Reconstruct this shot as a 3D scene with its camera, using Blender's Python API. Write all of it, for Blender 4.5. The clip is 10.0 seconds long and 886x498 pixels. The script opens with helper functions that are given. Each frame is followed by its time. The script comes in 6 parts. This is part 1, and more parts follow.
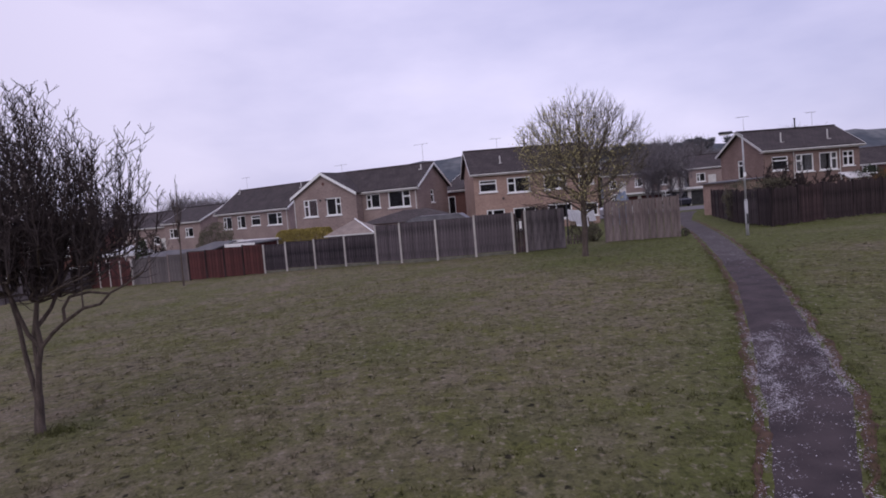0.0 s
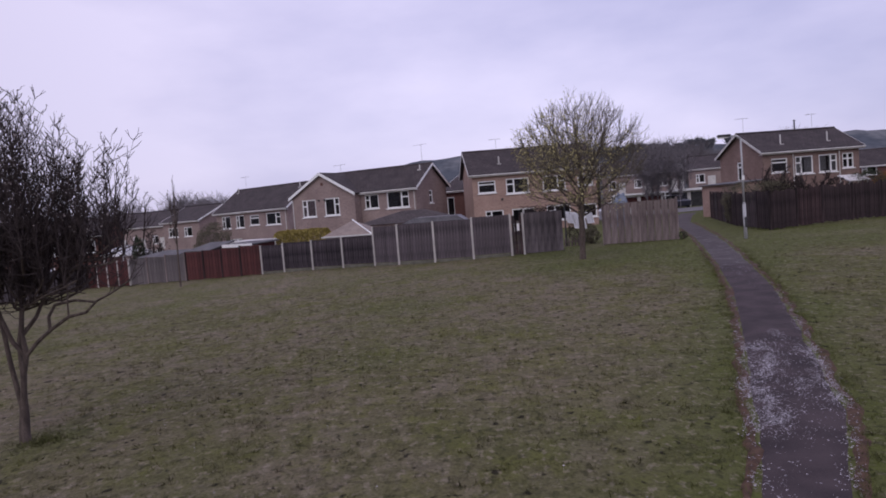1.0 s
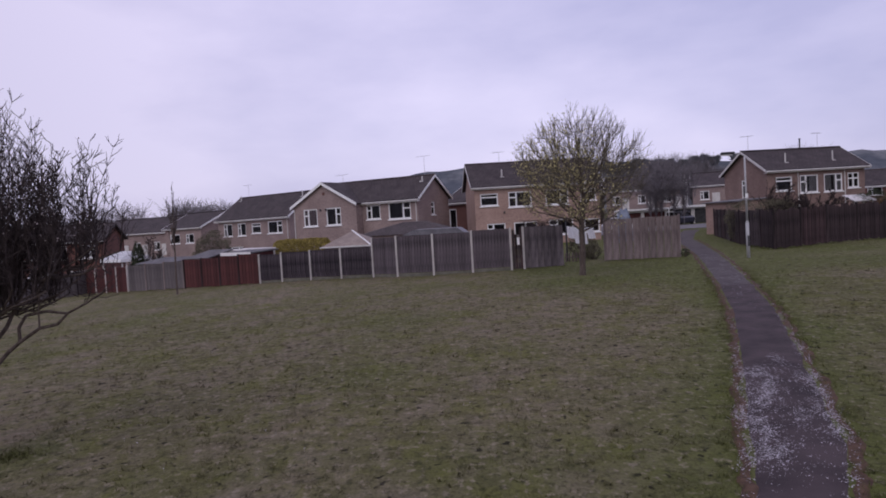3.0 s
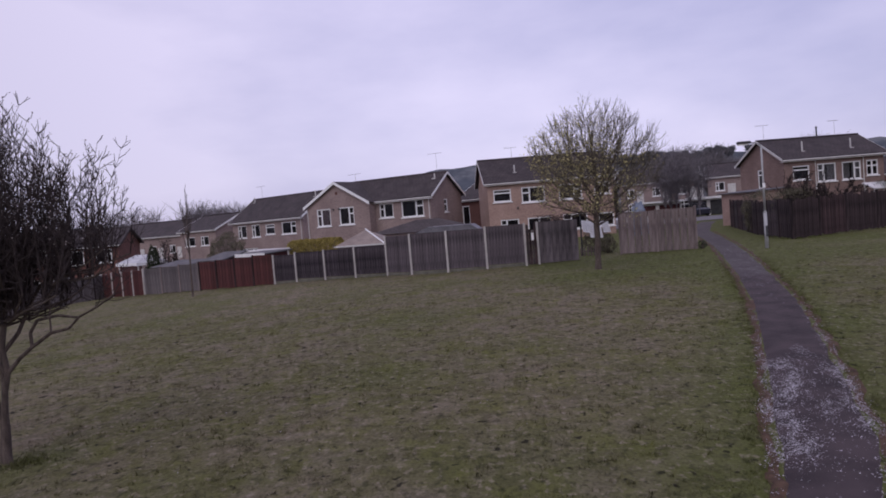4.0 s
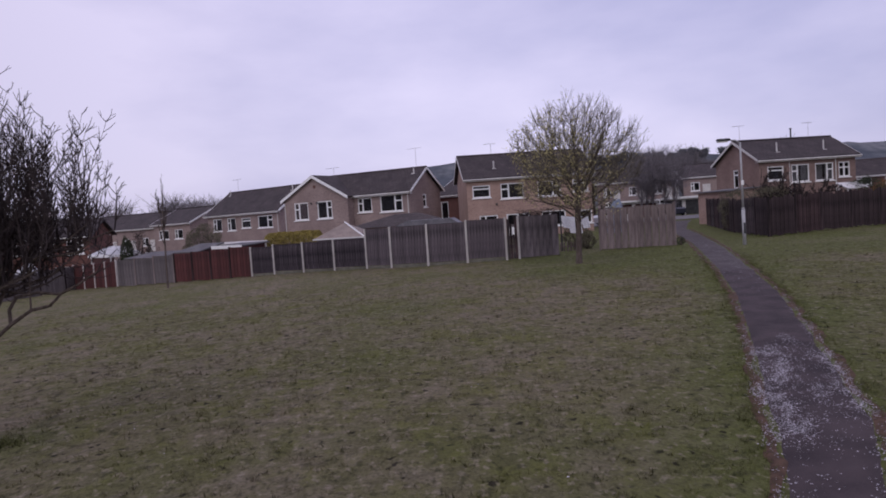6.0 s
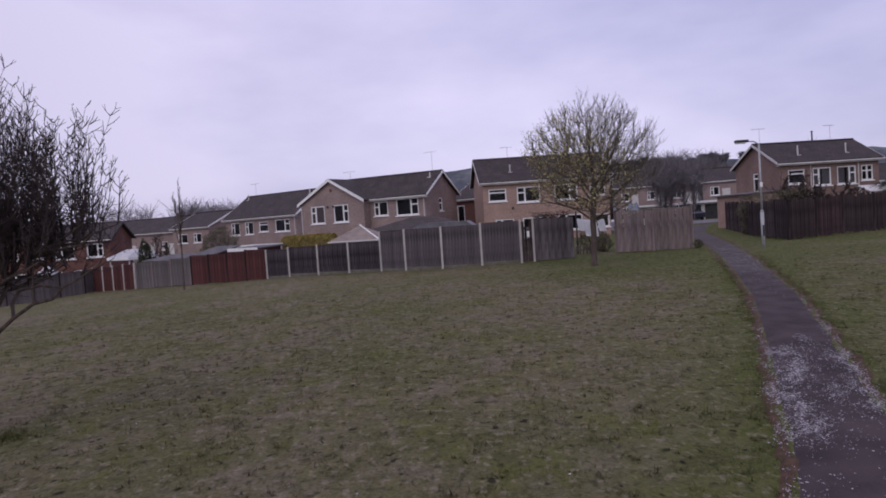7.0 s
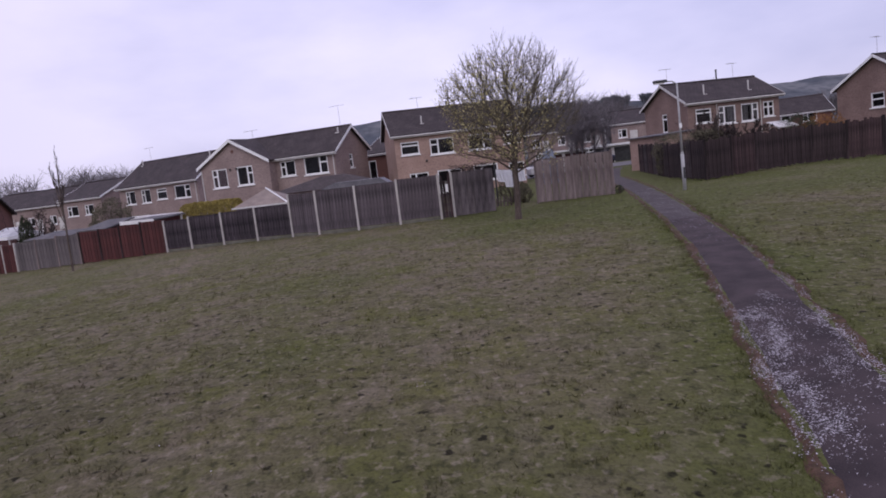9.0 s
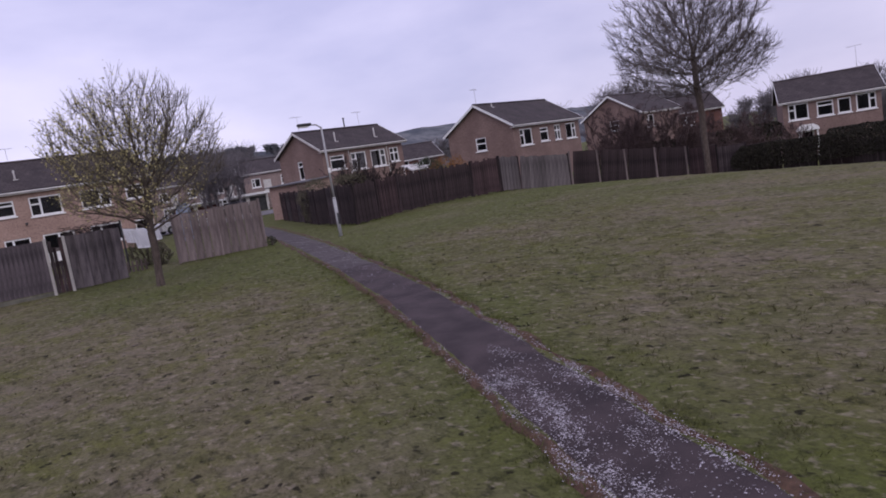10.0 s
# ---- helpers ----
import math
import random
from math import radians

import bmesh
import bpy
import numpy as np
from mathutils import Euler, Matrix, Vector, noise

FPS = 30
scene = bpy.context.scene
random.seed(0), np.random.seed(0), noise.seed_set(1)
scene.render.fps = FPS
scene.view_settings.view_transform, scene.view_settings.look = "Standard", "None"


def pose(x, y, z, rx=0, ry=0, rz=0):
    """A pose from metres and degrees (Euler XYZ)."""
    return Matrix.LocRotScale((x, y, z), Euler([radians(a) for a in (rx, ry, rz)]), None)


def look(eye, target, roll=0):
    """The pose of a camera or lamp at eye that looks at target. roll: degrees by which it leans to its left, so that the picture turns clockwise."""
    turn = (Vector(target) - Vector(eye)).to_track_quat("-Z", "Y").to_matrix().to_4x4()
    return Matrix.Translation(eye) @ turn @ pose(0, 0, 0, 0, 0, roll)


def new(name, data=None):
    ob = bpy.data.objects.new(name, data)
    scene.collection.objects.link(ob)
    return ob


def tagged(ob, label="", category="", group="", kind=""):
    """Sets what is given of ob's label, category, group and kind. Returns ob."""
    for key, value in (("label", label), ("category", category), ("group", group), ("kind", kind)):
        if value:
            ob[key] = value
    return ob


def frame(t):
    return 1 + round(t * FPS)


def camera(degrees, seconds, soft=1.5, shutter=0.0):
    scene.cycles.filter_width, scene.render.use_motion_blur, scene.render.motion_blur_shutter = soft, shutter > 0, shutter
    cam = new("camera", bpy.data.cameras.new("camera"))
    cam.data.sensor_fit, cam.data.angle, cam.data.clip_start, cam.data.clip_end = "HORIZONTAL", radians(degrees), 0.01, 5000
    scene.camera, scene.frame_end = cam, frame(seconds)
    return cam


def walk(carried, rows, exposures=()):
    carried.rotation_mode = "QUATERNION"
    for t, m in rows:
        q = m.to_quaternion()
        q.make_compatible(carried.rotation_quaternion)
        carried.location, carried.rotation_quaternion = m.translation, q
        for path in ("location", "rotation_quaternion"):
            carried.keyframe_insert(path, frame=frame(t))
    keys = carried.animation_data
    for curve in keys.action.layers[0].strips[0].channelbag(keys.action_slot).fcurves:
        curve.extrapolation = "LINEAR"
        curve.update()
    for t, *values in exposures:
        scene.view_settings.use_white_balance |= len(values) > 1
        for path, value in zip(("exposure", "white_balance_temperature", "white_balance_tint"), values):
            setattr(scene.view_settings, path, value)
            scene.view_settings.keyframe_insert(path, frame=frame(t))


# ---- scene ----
cam = camera(64.6, 10.0, soft=1.8)
walk(cam, [
    (0.0, pose(-0.350, -0.353, 2.563, 86.67, 4.79, -0.30)),
    (0.5, pose(-0.272, -0.308, 2.613, 86.38, 4.73, -0.16)),
    (1.0, pose(-0.207, -0.244, 2.675, 86.61, 4.57, -0.28)),
    (1.5, pose(-0.126, -0.182, 2.703, 86.65, 3.64, -0.32)),
    (2.0, pose(-0.056, -0.100, 2.711, 87.07, 3.22, -0.17)),
    (2.5, pose(0.000, 0.000, 2.717, 87.57, 3.30, -0.06)),
    (4.0, pose(0.020, 0.274, 2.677, 87.44, 4.68, 1.17)),
    (4.5, pose(-0.107, 0.328, 2.659, 86.77, 6.81, 0.71)),
    (5.0, pose(-0.301, 0.304, 2.589, 87.34, 7.75, -1.15)),
    (6.5, pose(-0.145, 0.444, 2.390, 87.07, 2.75, -0.41)),
    (7.0, pose(-0.070, 0.524, 2.312, 87.68, 3.83, 0.68)),
    (7.5, pose(-0.078, 0.687, 2.299, 88.31, 3.76, -0.52)),
    (8.0, pose(-0.213, 0.658, 2.430, 83.56, 3.07, -0.12)),
    (8.5, pose(-0.257, 0.998, 2.535, 81.84, 2.92, 0.51)),
    (9.0, pose(-0.174, 2.301, 2.483, 83.16, 6.76, -6.61)),
    (9.5, look((0.328, 4.210, 2.235), (1.001, 6.082, 2.034), -8.0)),
    (10.0, look((0.042, 5.070, 2.505), (1.189, 6.690, 2.263), -9.4)),
], exposures=[(0.0, 0.01), (2.5, -0.06), (7.5, -0.10), (8.0, -0.13), (8.5, 0.32), (9.0, 0.14), (9.5, 0.0), (10.0, 0.12)])

# ---------- world and sun ----------
world = bpy.data.worlds.new("overcast_sky")
scene.world = world
world.use_nodes = True
wn, wl = world.node_tree.nodes, world.node_tree.links
wn.clear()
w_out = wn.new("ShaderNodeOutputWorld")
w_bg = wn.new("ShaderNodeBackground")
w_bg.inputs["Strength"].default_value = 1.0
w_sky = wn.new("ShaderNodeTexSky")
w_sky.sky_type = "NISHITA"
w_sky.sun_disc = False
w_sky.sun_elevation = radians(38)
w_sky.sun_rotation = radians(197)
w_dim = wn.new("ShaderNodeMix")
w_dim.data_type = "RGBA"
w_dim.blend_type = "MULTIPLY"
w_dim.inputs["Factor"].default_value = 1.0
w_dim.inputs["B"].default_value = (0.10, 0.10, 0.10, 1)
w_co = wn.new("ShaderNodeTexCoord")
w_map = wn.new("ShaderNodeMapping")
w_map.inputs["Scale"].default_value = (1.0, 1.0, 2.6)
w_map.inputs["Location"].default_value = (0.35, 0.1, 0.2)
w_no = wn.new("ShaderNodeTexNoise")
w_no.inputs["Scale"].default_value = 1.7
w_no.inputs["Detail"].default_value = 6.0
w_no.inputs["Roughness"].default_value = 0.5
w_ra = wn.new("ShaderNodeValToRGB")
w_ra.color_ramp.elements[0].position = 0.32
w_ra.color_ramp.elements[0].color = (0.47, 0.455, 0.72, 1)
w_ra.color_ramp.elements[1].position = 0.62
w_ra.color_ramp.elements[1].color = (0.80, 0.735, 1.0, 1)
w_mix = wn.new("ShaderNodeMix")
w_mix.data_type = "RGBA"
w_mix.inputs["Factor"].default_value = 0.9
wl.new(w_sky.outputs["Color"], w_dim.inputs["A"])
wl.new(w_co.outputs["Generated"], w_map.inputs["Vector"])
wl.new(w_map.outputs["Vector"], w_no.inputs["Vector"])
wl.new(w_no.outputs["Fac"], w_ra.inputs["Fac"])
wl.new(w_dim.outputs["Result"], w_mix.inputs["A"])
wl.new(w_ra.outputs["Color"], w_mix.inputs["B"])
w_dot = wn.new("ShaderNodeVectorMath")
w_dot.operation = "DOT_PRODUCT"
w_dot.inputs[1].default_value = Vector((0.18, 0.80, 0.58)).normalized()
w_glow = wn.new("ShaderNodeMapRange")
w_glow.interpolation_type = "SMOOTHSTEP"
w_glow.inputs["From Min"].default_value, w_glow.inputs["From Max"].default_value = 0.58, 1.0
w_glow.inputs["To Min"].default_value, w_glow.inputs["To Max"].default_value = 0.92, 1.14
w_mul = wn.new("ShaderNodeVectorMath")
w_mul.operation = "SCALE"
wl.new(w_co.outputs["Generated"], w_dot.inputs[0])
wl.new(w_dot.outputs["Value"], w_glow.inputs["Value"])
wl.new(w_mix.outputs["Result"], w_mul.inputs[0])
wl.new(w_glow.outputs["Result"], w_mul.inputs["Scale"])
wl.new(w_mul.outputs["Vector"], w_bg.inputs["Color"])
wl.new(w_bg.outputs["Background"], w_out.inputs["Surface"])

sun = new("sun", bpy.data.lights.new("sun", "SUN"))
sun.data.energy = 0.9
sun.data.angle = radians(60)
sun.data.color = (1.0, 0.95, 0.88)
sun.matrix_basis = look((-12, -22, 34), (0, 12, 0))


# ---------- materials ----------
def material(name, c1, c2, rough=0.85, scale=4.0, fine=60.0, bump=0.2, c3=None, metal=0.0, rand=0.0, stretch=(1, 1, 1), island=False, spec=0.3, lo=0.35, hi=0.65, dist=0.02):
    m = bpy.data.materials.new(name)
    m.use_nodes = True
    n, l = m.node_tree.nodes, m.node_tree.links
    b = n["Principled BSDF"]
    b.inputs["Roughness"].default_value = rough
    b.inputs["Metallic"].default_value = metal
    b.inputs["Specular IOR Level"].default_value = spec
    co = n.new("ShaderNodeTexCoord")
    mp = n.new("ShaderNodeMapping")
    mp.inputs["Scale"].default_value = stretch
    l.new(co.outputs["Object"], mp.inputs["Vector"])
    na = n.new("ShaderNodeTexNoise")
    na.inputs["Scale"].default_value = scale
    na.inputs["Detail"].default_value = 5
    nb = n.new("ShaderNodeTexNoise")
    nb.inputs["Scale"].default_value = fine
    nb.inputs["Detail"].default_value = 4
    for q in (na, nb):
        l.new(mp.outputs["Vector"], q.inputs["Vector"])
    ra = n.new("ShaderNodeValToRGB")
    ra.color_ramp.elements[0].position, ra.color_ramp.elements[1].position = lo, hi
    ra.color_ramp.elements[0].color, ra.color_ramp.elements[1].color = (*c1, 1), (*c2, 1)
    l.new(na.outputs["Fac"], ra.inputs["Fac"])
    mx = n.new("ShaderNodeMix")
    mx.data_type = "RGBA"
    l.new(ra.outputs["Color"], mx.inputs["A"])
    mx.inputs["B"].default_value = (*(c3 or tuple(v * 0.55 for v in c1)), 1)
    rb = n.new("ShaderNodeMapRange")
    rb.inputs["From Min"].default_value, rb.inputs["From Max"].default_value = 0.45, 0.75
    rb.inputs["To Max"].default_value = 0.7
    l.new(nb.outputs["Fac"], rb.inputs["Value"])
    l.new(rb.outputs["Result"], mx.inputs["Factor"])
    last = mx.outputs["Result"]
    if rand:
        hv = n.new("ShaderNodeHueSaturation")
        src = n.new("ShaderNodeNewGeometry") if island else n.new("ShaderNodeObjectInfo")
        mr = n.new("ShaderNodeMapRange")
        mr.inputs["To Min"].default_value, mr.inputs["To Max"].default_value = 1 - rand, 1 + rand
        l.new(src.outputs["Random Per Island" if island else "Random"], mr.inputs["Value"])
        l.new(mr.outputs["Result"], hv.inputs["Value"])
        l.new(last, hv.inputs["Color"])
        last = hv.outputs["Color"]
    l.new(last, b.inputs["Base Color"])
    if bump:
        bp = n.new("ShaderNodeBump")
        bp.inputs["Strength"].default_value = bump
        bp.inputs["Distance"].default_value = dist
        l.new(nb.outputs["Fac"], bp.inputs["Height"])
        l.new(bp.outputs["Normal"], b.inputs["Normal"])
    return m


def brick_material(name, c1, c2, mortar):
    m = material(name, c1, c2, 0.9, 0.6, 9.0, 0.0)
    n, l = m.node_tree.nodes, m.node_tree.links
    b = n["Principled BSDF"]
    co = n.new("ShaderNodeTexCoord")
    sx = n.new("ShaderNodeSeparateXYZ")
    ad = n.new("ShaderNodeMath")
    cb = n.new("ShaderNodeCombineXYZ")
    l.new(co.outputs["Object"], sx.inputs["Vector"])
    l.new(sx.outputs["X"], ad.inputs[0])
    l.new(sx.outputs["Y"], ad.inputs[1])
    l.new(ad.outputs["Value"], cb.inputs["X"])
    l.new(sx.outputs["Z"], cb.inputs["Y"])
    br = n.new("ShaderNodeTexBrick")
    br.inputs["Scale"].default_value = 1.0
    br.inputs["Brick Width"].default_value = 0.225
    br.inputs["Row Height"].default_value = 0.075
    br.inputs["Mortar Size"].default_value = 0.006
    br.inputs["Color1"].default_value = (1, 1, 1, 1)
    br.inputs["Color2"].default_value = (0.84, 0.84, 0.85, 1)
    br.inputs["Mortar"].default_value = (*(0.5 + 0.5 * v for v in mortar), 1)
    l.new(cb.outputs["Vector"], br.inputs["Vector"])
    old = b.inputs["Base Color"].links[0].from_socket
    mu = n.new("ShaderNodeMix")
    mu.data_type = "RGBA"
    mu.blend_type = "MULTIPLY"
    mu.inputs["Factor"].default_value = 1.0
    l.new(old, mu.inputs["A"])
    l.new(br.outputs["Color"], mu.inputs["B"])
    l.new(mu.outputs["Result"], b.inputs["Base Color"])
    return m


def tile_material(name, c1, c2):
    m = material(name, c1, c2, 0.8, 0.7, 14.0, 0.0, spec=0.25)
    n, l = m.node_tree.nodes, m.node_tree.links
    b = n["Principled BSDF"]
    co = n.new("ShaderNodeTexCoord")
    br = n.new("ShaderNodeTexBrick")
    br.inputs["Scale"].default_value = 1.0
    br.inputs["Brick Width"].default_value = 0.33
    br.inputs["Row Height"].default_value = 0.30
    br.inputs["Mortar Size"].default_value = 0.012
    br.inputs["Color1"].default_value = (1, 1, 1, 1)
    br.inputs["Color2"].default_value = (0.75, 0.75, 0.75, 1)
    br.inputs["Mortar"].default_value = (0.35, 0.35, 0.35, 1)
    l.new(co.outputs["Object"], br.inputs["Vector"])
    old = b.inputs["Base Color"].links[0].from_socket
    mu = n.new("ShaderNodeMix")
    mu.data_type = "RGBA"
    mu.blend_type = "MULTIPLY"
    mu.inputs["Factor"].default_value = 1.0
    l.new(old, mu.inputs["A"])
    l.new(br.outputs["Color"], mu.inputs["B"])
    l.new(mu.outputs["Result"], b.inputs["Base Color"])
    return m


def glass_material(name):
    m = bpy.data.materials.new(name)
    m.use_nodes = True
    b = m.node_tree.nodes["Principled BSDF"]
    b.inputs["Base Color"].default_value = (0.008, 0.009, 0.012, 1)
    b.inputs["Roughness"].default_value = 0.06
    b.inputs["Specular IOR Level"].default_value = 0.28
    b.inputs["Alpha"].default_value = 0.42
    return m


M = {
    "brick_buff": brick_material("buff_brick", (0.37, 0.252, 0.212), (0.47, 0.328, 0.276), (0.8, 0.8, 0.8)),
    "brick_pink": brick_material("pinkish_brick", (0.282, 0.213, 0.203), (0.365, 0.281, 0.264), (0.85, 0.85, 0.85)),
    "brick_brown": brick_material("brown_brick", (0.225, 0.153, 0.137), (0.295, 0.206, 0.184), (0.8, 0.8, 0.8)),
    "brick_red": brick_material("red_brick", (0.14, 0.068, 0.058), (0.19, 0.094, 0.080), (0.8, 0.8, 0.8)),
    "tile": tile_material("brown_roof_tiles", (0.056, 0.045, 0.048), (0.084, 0.067, 0.070)),
    "tile_grey": tile_material("grey_brown_roof_tiles", (0.072, 0.058, 0.059), (0.105, 0.086, 0.086)),
    "white": material("white_plastic", (0.80, 0.80, 0.82), (0.88, 0.88, 0.89), 0.45, 2, 30, 0.03, c3=(0.6, 0.6, 0.6)),
    "offwhite": material("weathered_white_boards", (0.55, 0.53, 0.52), (0.68, 0.66, 0.65), 0.6, 1.5, 25, 0.05),
    "glass": glass_material("window_glass"),
    "inside": material("dim_room_plaster", (0.18, 0.16, 0.15), (0.22, 0.2, 0.18), 0.9, 1, 10, 0),
    "curtain": material("pale_curtain_cloth", (0.62, 0.6, 0.64), (0.75, 0.73, 0.76), 0.95, 3, 30, 0.1, stretch=(8, 8, 0.5)),
    "concrete": material("concrete_post", (0.42, 0.39, 0.38), (0.55, 0.52, 0.5), 0.92, 3, 50, 0.25, rand=0.12),
    "gravel": material("mossy_concrete_board", (0.10, 0.095, 0.082), (0.17, 0.16, 0.14), 0.95, 3, 40, 0.3, c3=(0.08, 0.09, 0.05)),
    "fence_dark": material("weathered_dark_fence_wood", (0.052, 0.043, 0.051), (0.140, 0.116, 0.130), 0.9, 1.5, 30, 0.3, c3=(0.034, 0.028, 0.033), stretch=(4, 4, 0.7), rand=0.18, lo=0.40, hi=0.62),
    "fence_black": material("near_black_fence_wood", (0.020, 0.016, 0.021), (0.082, 0.066, 0.078), 0.9, 2.2, 30, 0.3, c3=(0.016, 0.012, 0.016), stretch=(4, 4, 0.9), rand=0.3, lo=0.42, hi=0.66),
    "fence_grey": material("silvered_fence_wood", (0.085, 0.074, 0.079), (0.165, 0.143, 0.147), 0.9, 1.8, 30, 0.3, stretch=(6, 6, 0.6), rand=0.22),
    "fence_slate": material("slate_grey_fence_wood", (0.070, 0.059, 0.066), (0.155, 0.132, 0.140), 0.9, 1.6, 30, 0.3, stretch=(4, 4, 0.7), rand=0.16, lo=0.40, hi=0.62),
    "fence_pale": material("pale_brown_fence_wood", (0.145, 0.114, 0.114), (0.265, 0.215, 0.208), 0.9, 1.8, 30, 0.3, stretch=(5, 5, 0.7), rand=0.2),
    "fence_red": material("red_stained_fence_wood", (0.054, 0.019, 0.020), (0.110, 0.036, 0.035), 0.85, 1.8, 30, 0.3, c3=(0.04, 0.018, 0.018), stretch=(5, 5, 0.6), rand=0.25),
    "fence_brown": material("old_brown_fence_wood", (0.020, 0.014, 0.016), (0.064, 0.044, 0.047), 0.9, 1.8, 30, 0.3, c3=(0.018, 0.013, 0.015), stretch=(4, 4, 0.7), rand=0.25, lo=0.42, hi=0.64),
    "fence_brown_red": material("reddish_brown_fence_wood", (0.026, 0.016, 0.018), (0.096, 0.060, 0.064), 0.9, 1.8, 30, 0.3, c3=(0.020, 0.014, 0.016), stretch=(4, 4, 0.6), rand=0.3, lo=0.42, hi=0.66),
    "fence_brown_grey": material("greyed_brown_fence_wood", (0.030, 0.023, 0.026), (0.118, 0.090, 0.097), 0.9, 1.8, 30, 0.3, c3=(0.022, 0.017, 0.019), stretch=(4, 4, 0.6), rand=0.3, lo=0.42, hi=0.66),
    "felt": material("grey_roofing_felt", (0.10, 0.095, 0.105), (0.165, 0.158, 0.165), 0.9, 1.2, 40, 0.2),
    "bark": material("grey_brown_bark", (0.070, 0.054, 0.048), (0.145, 0.114, 0.098), 0.95, 6, 50, 0.6, stretch=(3, 3, 0.7)),
    "twig": material("dark_twigs", (0.036, 0.027, 0.028), (0.064, 0.048, 0.047), 0.9, 8, 60, 0.0),
    "twig_pale": material("pale_twigs", (0.10, 0.085, 0.068), (0.19, 0.165, 0.13), 0.9, 8, 60, 0.0),
    "twig_grey": material("grey_brown_twigs", (0.10, 0.083, 0.083), (0.16, 0.135, 0.13), 0.9, 8, 60, 0.0),
    # paler and greyer than near twigs: distance haze put into the colour
    "far_twig": material("haze_tinted_brown_twigs", (0.145, 0.132, 0.145), (0.20, 0.182, 0.192), 0.95, 2, 20, 0.0),
    "bud": material("yellow_green_buds", (0.40, 0.355, 0.15), (0.57, 0.52, 0.26), 0.8, 8, 60, 0.0, rand=0.3, island=True),
    "bud_dark": material("reddish_buds", (0.065, 0.042, 0.042), (0.14, 0.095, 0.092), 0.8, 8, 60, 0.0, rand=0.4, island=True),
    "bud_pale": material("pale_grey_buds", (0.16, 0.13, 0.13), (0.34, 0.29, 0.29), 0.8, 8, 60, 0.0, rand=0.4, island=True),
    "hedge": material("golden_hedge_leaves", (0.21, 0.165, 0.045), (0.38, 0.31, 0.095), 0.8, 4, 40, 0.0, rand=0.35, island=True),
    "leaf": material("dark_shrub_leaves", (0.03, 0.04, 0.022), (0.055, 0.065, 0.035), 0.7, 4, 40, 0.0, rand=0.4, island=True),
    "leaf_dark": material("dark_winter_hedge_leaves", (0.020, 0.018, 0.013), (0.036, 0.032, 0.022), 0.8, 4, 40, 0.0, rand=0.4, island=True),
    "leaf_grey": material("grey_green_leaves", (0.095, 0.086, 0.060), (0.16, 0.145, 0.10), 0.8, 4, 40, 0.0, rand=0.3, island=True),
    "leaf_orange": material("orange_brown_leaves", (0.20, 0.09, 0.03), (0.30, 0.15, 0.05), 0.8, 4, 40, 0.0, rand=0.35, island=True),
    "tarmac": material("old_dark_tarmac", (0.026, 0.019, 0.022), (0.064, 0.047, 0.051), 0.9, 1.7, 90, 0.8, c3=(0.080, 0.056, 0.058), dist=0.008),
    "tarmac_worn": material("worn_grey_tarmac", (0.060, 0.050, 0.055), (0.105, 0.088, 0.093), 0.92, 1.6, 110, 0.6, c3=(0.060, 0.046, 0.044)),
    "road": material("grey_tarmac_road", (0.16, 0.15, 0.16), (0.20, 0.19, 0.2), 0.9, 0.4, 40, 0.2),
    "soil": material("reddish_soil_and_moss", (0.060, 0.033, 0.024), (0.125, 0.070, 0.048), 0.95, 9, 70, 0.8, c3=(0.035, 0.036, 0.016)),
    "petal": material("fallen_white_petals", (0.28, 0.26, 0.29), (0.50, 0.47, 0.52), 0.8, 20, 90, 0.0, rand=0.4, island=True),
    "lamp_paint": material("pale_grey_lamp_paint", (0.36, 0.36, 0.38), (0.46, 0.46, 0.48), 0.55, 3, 40, 0.05, spec=0.4),
    "metal": material("galvanised_steel", (0.30, 0.30, 0.32), (0.40, 0.40, 0.42), 0.5, 3, 40, 0.05, metal=0.6),
    "metal_dark": material("dark_metal", (0.05, 0.05, 0.055), (0.08, 0.08, 0.085), 0.5, 3, 40, 0.05, metal=0.5),
    "cloth": material("white_laundry_cloth", (0.82, 0.82, 0.85), (0.88, 0.88, 0.9), 0.9, 5, 60, 0.1),
    "car_dark": material("dark_blue_car_paint", (0.02, 0.022, 0.035), (0.03, 0.032, 0.045), 0.25, 1, 10, 0, spec=0.5),
    "car_white": material("white_car_paint", (0.6, 0.6, 0.62), (0.68, 0.68, 0.7), 0.3, 1, 10, 0, spec=0.5),
    "tarp": material("silver_grey_tarpaulin", (0.42, 0.42, 0.45), (0.6, 0.6, 0.63), 0.5, 3, 12, 0.5),
    "blue_tarp": material("pale_blue_sheet", (0.15, 0.18, 0.24), (0.22, 0.25, 0.32), 0.7, 3, 12, 0.3),
    "rubber": material("black_rubber", (0.02, 0.02, 0.02), (0.03, 0.03, 0.03), 0.8, 5, 40, 0.1),
    # bluish grey stands for distance haze, put into the hill's base colour
    "hill": material("haze_tinted_wooded_hill", (0.095, 0.105, 0.125), (0.175, 0.18, 0.195), 1.0, 0.035, 0.22, 0.0, c3=(0.062, 0.070, 0.085), spec=0.0, lo=0.42, hi=0.58),
}


